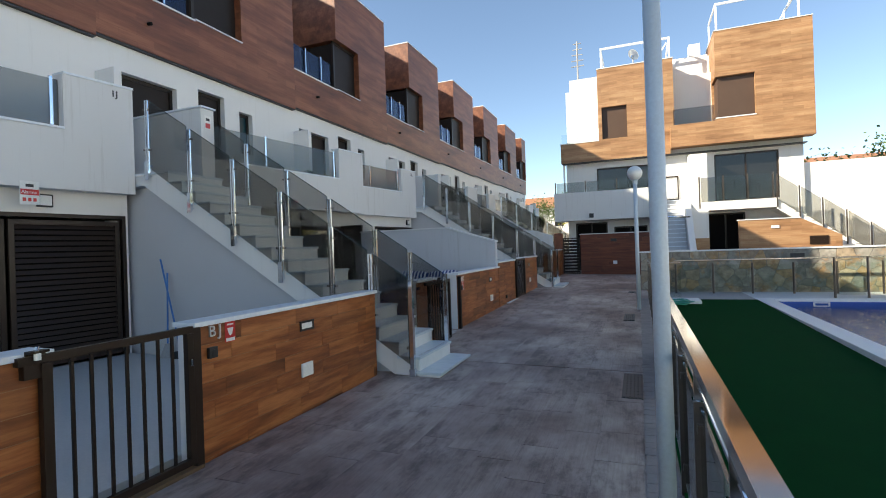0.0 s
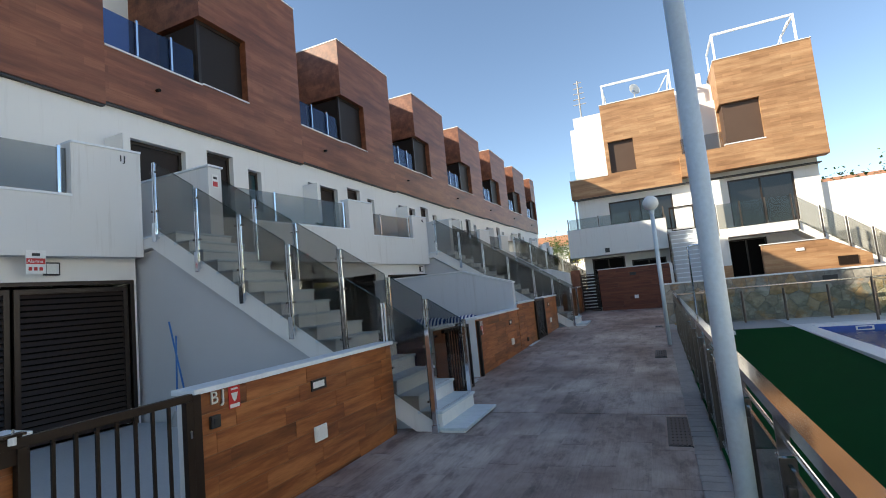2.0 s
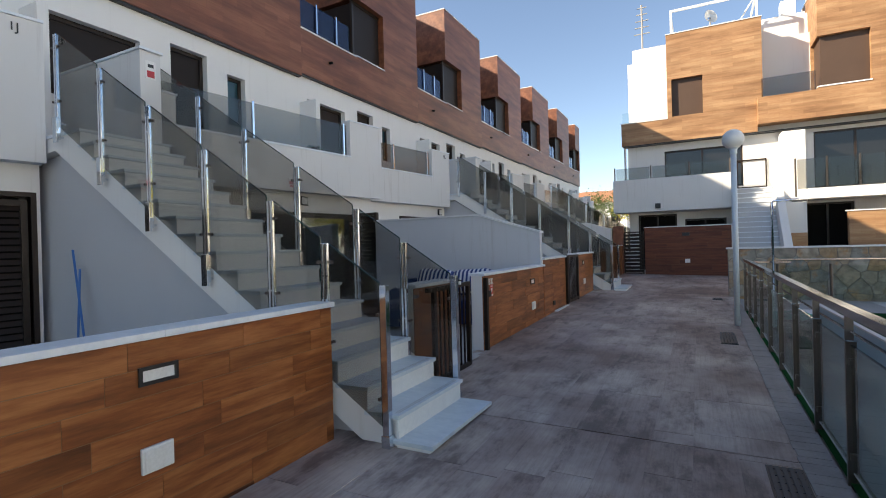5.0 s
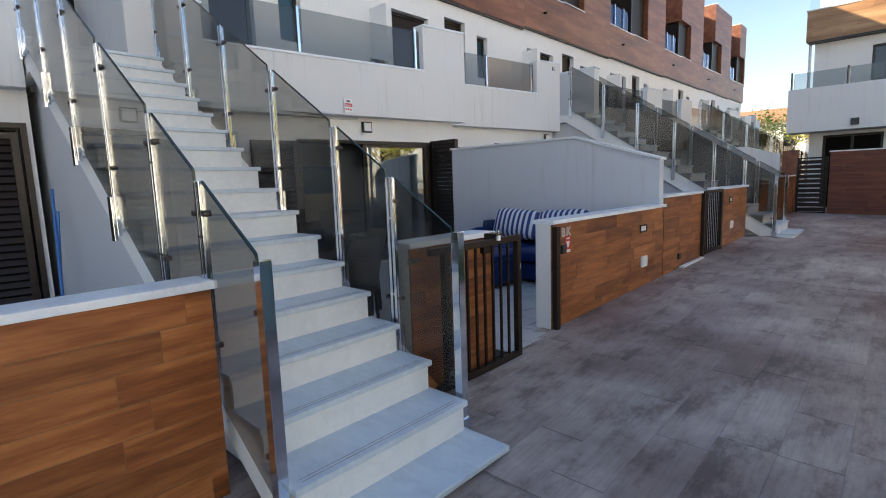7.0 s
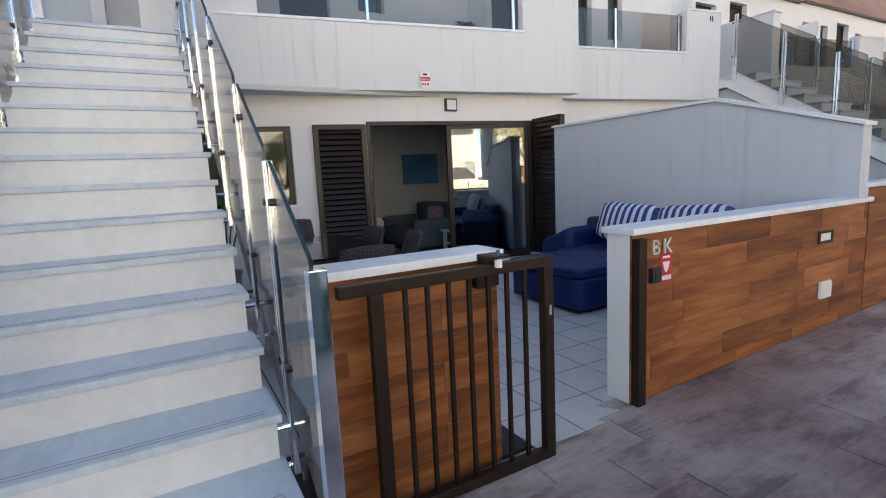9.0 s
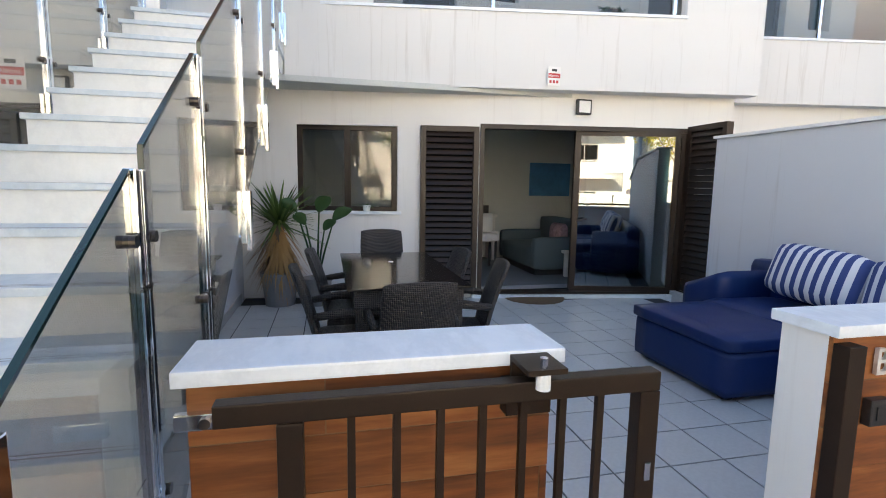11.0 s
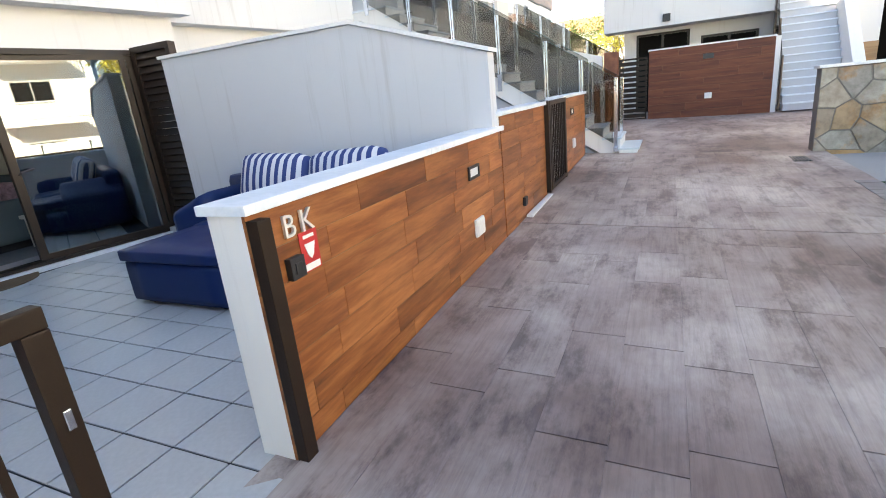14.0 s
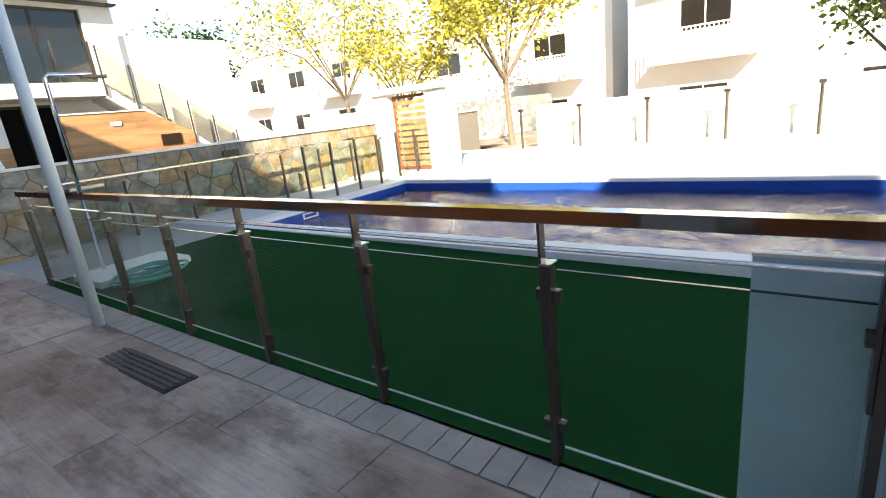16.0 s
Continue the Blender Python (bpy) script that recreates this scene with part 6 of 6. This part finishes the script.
def letter_plate(ch, y, z):
    ob = lettering(ch, 0.115, (FRONT + 0.012, y, z), (90, 0, 90), LETTER)
    ob.name = "house_letter"
    tagged(ob, "raised brushed-steel letter " + ch + " on the garden wall", "letter", "house letters")


def wall_fittings(y, z, letters, shift=0.10, up=0.0, rise=0.0):
    letter_plate(letters[0], y + 0.02, z + rise + 0.885)
    letter_plate(letters[1], y + 0.11, z + rise + 0.885)
    s = thing("alarm_sign", (FRONT, y + 0.2, z + 0.8), "small red and white security sticker", "sign", "security stickers")
    s0 = y + shift
    part("sticker", B(FRONT + 0.002, FRONT + 0.005, s0, s0 + 0.1, z + up + 0.73, z + up + 0.88), RED_SIGN, s)
    part("white_strip", B(FRONT + 0.005, FRONT + 0.007, s0 + 0.008, s0 + 0.092, z + up + 0.735, z + up + 0.76), WHITE_PLASTIC, s)
    bm = bmesh.new()
    prism(bm, [(s0 + 0.02, z + up + 0.835), (s0 + 0.08, z + up + 0.835), (s0 + 0.065, z + up + 0.79), (s0 + 0.05, z + up + 0.775), (s0 + 0.035, z + up + 0.79)], "x", FRONT + 0.005, FRONT + 0.007)
    part("shield_mark", bm, WHITE_PLASTIC, s)
    part("line_mark", B(FRONT + 0.005, FRONT + 0.007, s0 + 0.02, s0 + 0.08, z + up + 0.855, z + up + 0.867), WHITE_PLASTIC, s)
    b = thing("doorbell", (FRONT, y + 0.06, z + 0.78), "small black doorbell box", "doorbell", "doorbells")
    part("case", B(FRONT + 0.002, FRONT + 0.03, y + 0.01, y + 0.085, z + 0.735, z + 0.815, bevel=0.006), BLACK_PLASTIC, b)
    part("button", B(FRONT + 0.03, FRONT + 0.034, y + 0.03, y + 0.065, z + 0.755, z + 0.795, bevel=0.002), BLACK_PLASTIC, b)


def wall_light(y, z):
    w = thing("recessed_wall_light", (FRONT, y, z), "rectangular dark-framed recessed wall light", "wall light", "garden wall lights")
    part("frame", pierced(bmesh.new(), "x", FRONT + 0.002, FRONT + 0.014, y, y + 0.2, z, z + 0.09, [(y + 0.018, y + 0.182, z + 0.018, z + 0.072)]), BLACK_PLASTIC, w)
    part("lens", B(FRONT + 0.002, FRONT + 0.006, y + 0.018, y + 0.182, z + 0.018, z + 0.072), WHITE_PLASTIC, w)


def socket(y, z):
    w = thing("socket_cover", (FRONT, y, z), "square white weatherproof socket cover", "socket", "wall sockets")
    part("case", B(FRONT + 0.002, FRONT + 0.022, y, y + 0.16, z, z + 0.125, bevel=0.008), WHITE_PLASTIC, w)
    part("lid", B(FRONT + 0.022, FRONT + 0.028, y + 0.012, y + 0.148, z + 0.012, z + 0.113, bevel=0.003), WHITE_PLASTIC, w)


wall_fittings(8.04, 0.0, "BK")
wall_fittings(2.64, -0.01, "BJ", 0.18, 0.09, 0.004)
for y, z in ((3.69, 0.745), (9.84, 0.75), (13.75, 0.9)):
    wall_light(y, z)
for y, z in ((3.69, 0.325), (9.88, 0.345), (13.85, 0.45)):
    socket(y, z)
tagged(part("outlet_box", B(FRONT + 0.002, FRONT + 0.03, 11.15, 11.24, 0.27, 0.35, bevel=0.006), BLACK_PLASTIC), "small black outlet box low on the wall", "outlet")


def alarm_board(x, y, z, big, label="white and red alarm company plate"):
    s = thing("alarm_board", (x, y, z), label, "sign", "alarm plates")
    part("board", B(x, x + 0.006, y - 0.075, y + 0.075, z - 0.1, z + 0.1), WHITE_PLASTIC, s)
    part("red_field", B(x + 0.006, x + 0.009, y - 0.07, y + 0.07, z - 0.02, z + 0.03), RED_SIGN, s)
    tx = lettering("Alarma", 0.04, (x + 0.0095, y - 0.065, z - 0.008), (90, 0, 90), WHITE_PLASTIC, 0.0005)
    tx.parent = s
    tx.matrix_basis = Matrix.Translation(-s.location) @ tx.matrix_basis
    for i in range(3):
        part("red_mark", B(x + 0.006, x + 0.009, y - 0.055 + 0.04 * i, y - 0.03 + 0.04 * i, z - 0.075, z - 0.045), RED_SIGN, s)
    part("grey_mark", B(x + 0.006, x + 0.009, y - 0.03, y + 0.03, z + 0.05, z + 0.075), BLACK_PLASTIC, s)
    s.scale = (1, big, big)


for y0, text, z in ((4.82, "1J", 3.80), (14.8, "1L", 3.92)):
    xf = -7.07 - 0.16 * 3.44 + 0.16 * ((y0 - 0.55) % 5)
    nl = lettering(text, 0.13, (xf + 0.012, y0, z), (90, 0, 90 - 9.1), BLACK_PLASTIC, 0.004)
    nl.name = "house_number"
    tagged(nl, "dark raised number " + text + " on the parapet end", "number", "house numbers")
alarm_board(-7.07 + 0.016, 8.99, 2.62, 1.0)
alarm_board(-7.07 - 0.16 * 3.44 + 0.16 * (3.85 - 0.55) + 0.016, 3.85, 2.34, 1.45)
bx = thing("alarm_plate", (-6.35, 5.98, 3.5), "small red and white alarm plate on the landing wall", "sign", "alarm plates")
part("board", B(-6.358, -6.352, 5.92, 6.05, 3.5, 3.72), WHITE_PLASTIC, bx)
part("red_field", B(-6.352, -6.349, 5.94, 6.03, 3.52, 3.60), RED_SIGN, bx)
part("grey_mark", B(-6.352, -6.349, 5.95, 6.02, 3.64, 3.68), BLACK_PLASTIC, bx)


# ---- things on the upper terrace ----
bal = thing("balcony_table", (-7.55, 8.7, 2.72), "low white table on the upper terrace", "table")
part("tabletop", B(-7.8, -7.3, 8.35, 9.05, 3.16, 3.2, bevel=0.006), WHITE_PLASTIC, bal)
for x in (-7.76, -7.38):
    for y in (8.4, 8.96):
        part("leg", B(x, x + 0.04, y, y + 0.04, 2.72, 3.16), WHITE_PLASTIC, bal)
bpot = thing("balcony_pot_plant", (-7.12, 9.7, 3.31), "small dark-leaved plant on the balcony parapet", "pot plant")
bm = bmesh.new()
tube(bm, [(-7.12, 9.7, 3.31), (-7.12, 9.7, 3.39)], [0.05, 0.07], 12)
part("pot", bm, BLACK_PLASTIC, bpot)
bm = bmesh.new()
rng = random.Random(77)
for i in range(60):
    a = rng.uniform(0, 6.283)
    blade(bm, Vector((-7.12, 9.7 + rng.uniform(-0.12, 0.12), 3.38)), Vector((math.cos(a), math.sin(a), rng.uniform(0.2, 1.2))), rng.uniform(0.08, 0.16), 0.03, 0.5, 3)
tagged(part("foliage", bm, LEAF_BIG, bpot), kind="stuff")


# ---- brooms and bucket on the first terrace ----
BLUE_PLASTIC = plain("blue_plastic", (0.03, 0.16, 0.45), 0.4, vary=0.1)
br = thing("broom", (-6.45, 5.12, 0.06), "broom with a blue handle leaning on the wall", "broom", "brooms against the wall")
bm = bmesh.new()
tube(bm, [(-5.95, 5.02, 0.12), (-6.45, 5.14, 1.45)], 0.012, 8)
part("handle", bm, BLUE_PLASTIC, br)
part("head", B(-6.05, -5.85, 4.96, 5.06, 0.06, 0.16, bevel=0.01), BLACK_PLASTIC, br)
br = thing("broom", (-6.2, 5.12, 0.06), "dark mop standing against the wall", "mop", "brooms against the wall")
bm = bmesh.new()
tube(bm, [(-6.25, 5.05, 0.1), (-6.32, 5.14, 1.25)], 0.012, 8)
part("handle", bm, BLUE_PLASTIC, br)
bm = bmesh.new()
tube(bm, [(-6.25, 5.05, 0.06), (-6.25, 5.05, 0.25)], [0.1, 0.03], 10)
part("mop_head", bm, GREY_STONE, br)
bk = thing("bucket", (-5.4, 4.9, 0.06), "blue plastic bucket standing on the terrace", "bucket")
bm = bmesh.new()
tube(bm, [(-5.4, 4.9, 0.06), (-5.4, 4.9, 0.36)], [0.11, 0.15], 18)
part("tub", bm, BLUE_PLASTIC, bk)
tagged(part("storage_bin", B(-4.9, -4.55, 4.75, 5.05, 0.06, 0.55, bevel=0.02), BLACK_PLASTIC), "black plastic bin beside the wall", "bin")

tagged(part("kerb_strip", B(FRONT + 0.01, FRONT + 0.07, 11.22, 12.18, 0.05, 0.17, bevel=0.01), COPING), "white kerb strip at the foot of the wall", "kerb")
sk2 = solid("skirting", B(-7.6, -3.4, 5.58, 5.592, 0.07, 0.17), GREY_STONE, "grey tile skirting below the stairs", "skirting", kind="structure")


# ---- drains, shower, hose ----
DRAIN = plain("blue_grey_drain_metal", (0.040, 0.050, 0.058), 0.45, vary=0.2, spec=0.35)


def drain(x0, y0, y1, z):
    d = thing("floor_drain", (x0, y0, z), "dark metal slotted drain grate in the walkway", "drain", "walkway drains")
    part("frame", B(x0, x0 + 0.19, y0, y1, z - 0.02, z + 0.003), BLACK_PLASTIC, d)
    for i in range(5):
        x = x0 + 0.012 + 0.035 * i
        part("bar", B(x, x + 0.022, y0 + 0.012, y1 - 0.012, z + 0.003, z + 0.009), DRAIN, d)
    for i in range(10):
        y = y0 + 0.05 + (y1 - y0 - 0.1) * i / 9
        part("cross_bar", B(x0 + 0.01, x0 + 0.18, y - 0.006, y + 0.006, z + 0.0035, z + 0.0075), DRAIN, d)


drain(-0.19, 4.9, 5.82, 0.003)
drain(-0.29, 9.45, 10.32, 0.062)
drain(-0.29, 14.0, 14.4, 0.13)

TEAL = plain("teal_hose", (0.03, 0.30, 0.24), 0.4, vary=0.1)
bm = bmesh.new()
rng = random.Random(4)
for k in range(6):
    pts = []
    r = 0.20 + 0.03 * (k % 4)
    ox, oy = rng.uniform(-0.03, 0.03), rng.uniform(-0.03, 0.03)
    for i in range(29):
        a = 2 * math.pi * i / 28
        pts.append((0.72 + ox + r * math.cos(a) * 1.15, 11.75 + oy + r * math.sin(a), 0.115 + 0.018 * k * 0.8 + 0.01 * math.sin(3 * a + k)))
    tube(bm, pts, 0.012, 6)
tagged(part("garden_hose", bm, TEAL, smooth=True), "coiled teal garden hose lying on the turf", "hose")
sh = thing("pool_shower", (0.7, 12.35, 0.09), "steel pool shower post on a white tray", "shower")
part("tray", B(0.38, 1.25, 11.98, 12.62, 0.07, 0.15, bevel=0.02), COPING, sh, "white shower tray")
bm = bmesh.new()
tube(bm, [(0.62, 12.5, 0.14), (0.62, 12.5, 2.0), (0.66, 12.5, 2.03), (1.0, 12.47, 2.03)], 0.02, 10)
part("post", bm, STEEL, sh, smooth=True)
part("shower_head", B(0.9, 1.12, 12.43, 12.51, 1.99, 2.02, bevel=0.006), STEEL_DARK, sh)
sk = thing("pool_skimmer", (4.0, 12.92, -0.05), "small skimmer opening in the pool wall", "skimmer")
part("frame", pierced(bmesh.new(), "y", 12.90, 12.918, 3.5, 3.8, -0.06, 0.03, [(3.53, 3.77, -0.04, 0.01)]), COPING, sk)


# ---- pieces: terrace tiles, wall tiles, walkway boards, border setts ----
def plank_wall(w, x, y0, y1, z0, top, seed):
    """Courses of wood-look tiles, 66 by 13.5 cm, with pale narrow joints."""
    rng = random.Random(seed)
    z1 = top - 0.038
    while z1 > z0 - 0.02:
        za = max(z1 - 0.135, z0 - 0.03)
        y = y0 - rng.uniform(0, 0.6)
        while y < y1:
            a, b = max(y, y0), min(y + 0.662, y1)
            y += 0.662
            if b - a > 0.02:
                part("plank", B(x - 0.012, x + rng.uniform(0, 0.0014), a + 0.0016, b - 0.0016, za + 0.002, z1 - 0.002), PLANK, w)
        z1 -= 0.135


for i, (w, (y0, y1, top, zb)) in enumerate(zip(walls, WALLS)):
    plank_wall(w, FRONT, y0, y1, zb, top, 40 + i)
rng = random.Random(9)
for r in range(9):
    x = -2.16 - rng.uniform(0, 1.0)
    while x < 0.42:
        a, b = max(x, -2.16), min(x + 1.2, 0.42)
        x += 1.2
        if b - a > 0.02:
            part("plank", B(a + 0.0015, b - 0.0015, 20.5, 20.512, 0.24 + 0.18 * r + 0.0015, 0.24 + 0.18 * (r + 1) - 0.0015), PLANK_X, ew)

tile_mesh = mesh_of("tile", B(-0.1477, 0.1477, -0.1467, 0.1467, -0.006, 0.0, bevel=0.0), TERRACE_TILE)
for i in range(15):
    for j in range(17):
        x, y = -2.9925 - 0.305 * i, 5.5625 + 0.303 * j
        if y < 10.4 and x - 0.15 > face(y) - 0.08 and (7.2 < y < 8.0 or x < -3.2) and (y > 6.2 or x < -3.4):
            o = new("tile", tile_mesh)
            o.location = (x - floor_bk.location.x, y, 0.0815)
            o.parent = floor_bk

rng = random.Random(31)
def slab_piece(name, x0, x1, y0, y1, mat, parent, lift=0.0, drop=0.012):
    bm = bmesh.new()
    top = [bm.verts.new((x, y, ground_z(x, y) + lift)) for x, y in ((x0, y0), (x1, y0), (x1, y1), (x0, y1))]
    bot = [bm.verts.new((v.co.x, v.co.y, v.co.z - drop)) for v in top]
    bm.faces.new(top)
    for i in range(4):
        j = (i + 1) % 4
        bm.faces.new((top[j], top[i], bot[i], bot[j]))
    return part(name, bm, mat, parent)


XS = [-2.885 + 0.2565 * i for i in range(11)] + [-0.004]
for lo, hi in ((1.5, 5.92), (5.942, 11.02), (11.042, 14.88)):
    for xa, xb in zip(XS, XS[1:]):
        y = lo - rng.uniform(0, 0.9)
        while y < hi:
            ln = rng.choice((0.55, 0.8, 1.05, 1.05))
            a, b = max(lo, y), min(hi, y + ln)
            y += ln
            if b - a > 0.05:
                slab_piece("board", xa + 0.0006, xb - 0.0006, a + 0.003, b - 0.003, PAVE, walkway, lift=rng.uniform(0, 0.0012))
y = 2.0
while y < 12.8:
    ln = rng.uniform(0.10, 0.165)
    slab_piece("sett", 0.005 + rng.uniform(-0.006, 0.006), 0.185, y + 0.0035, y + ln - 0.0035, BORDER, walkway, lift=rng.uniform(0.001, 0.004))
    y += ln
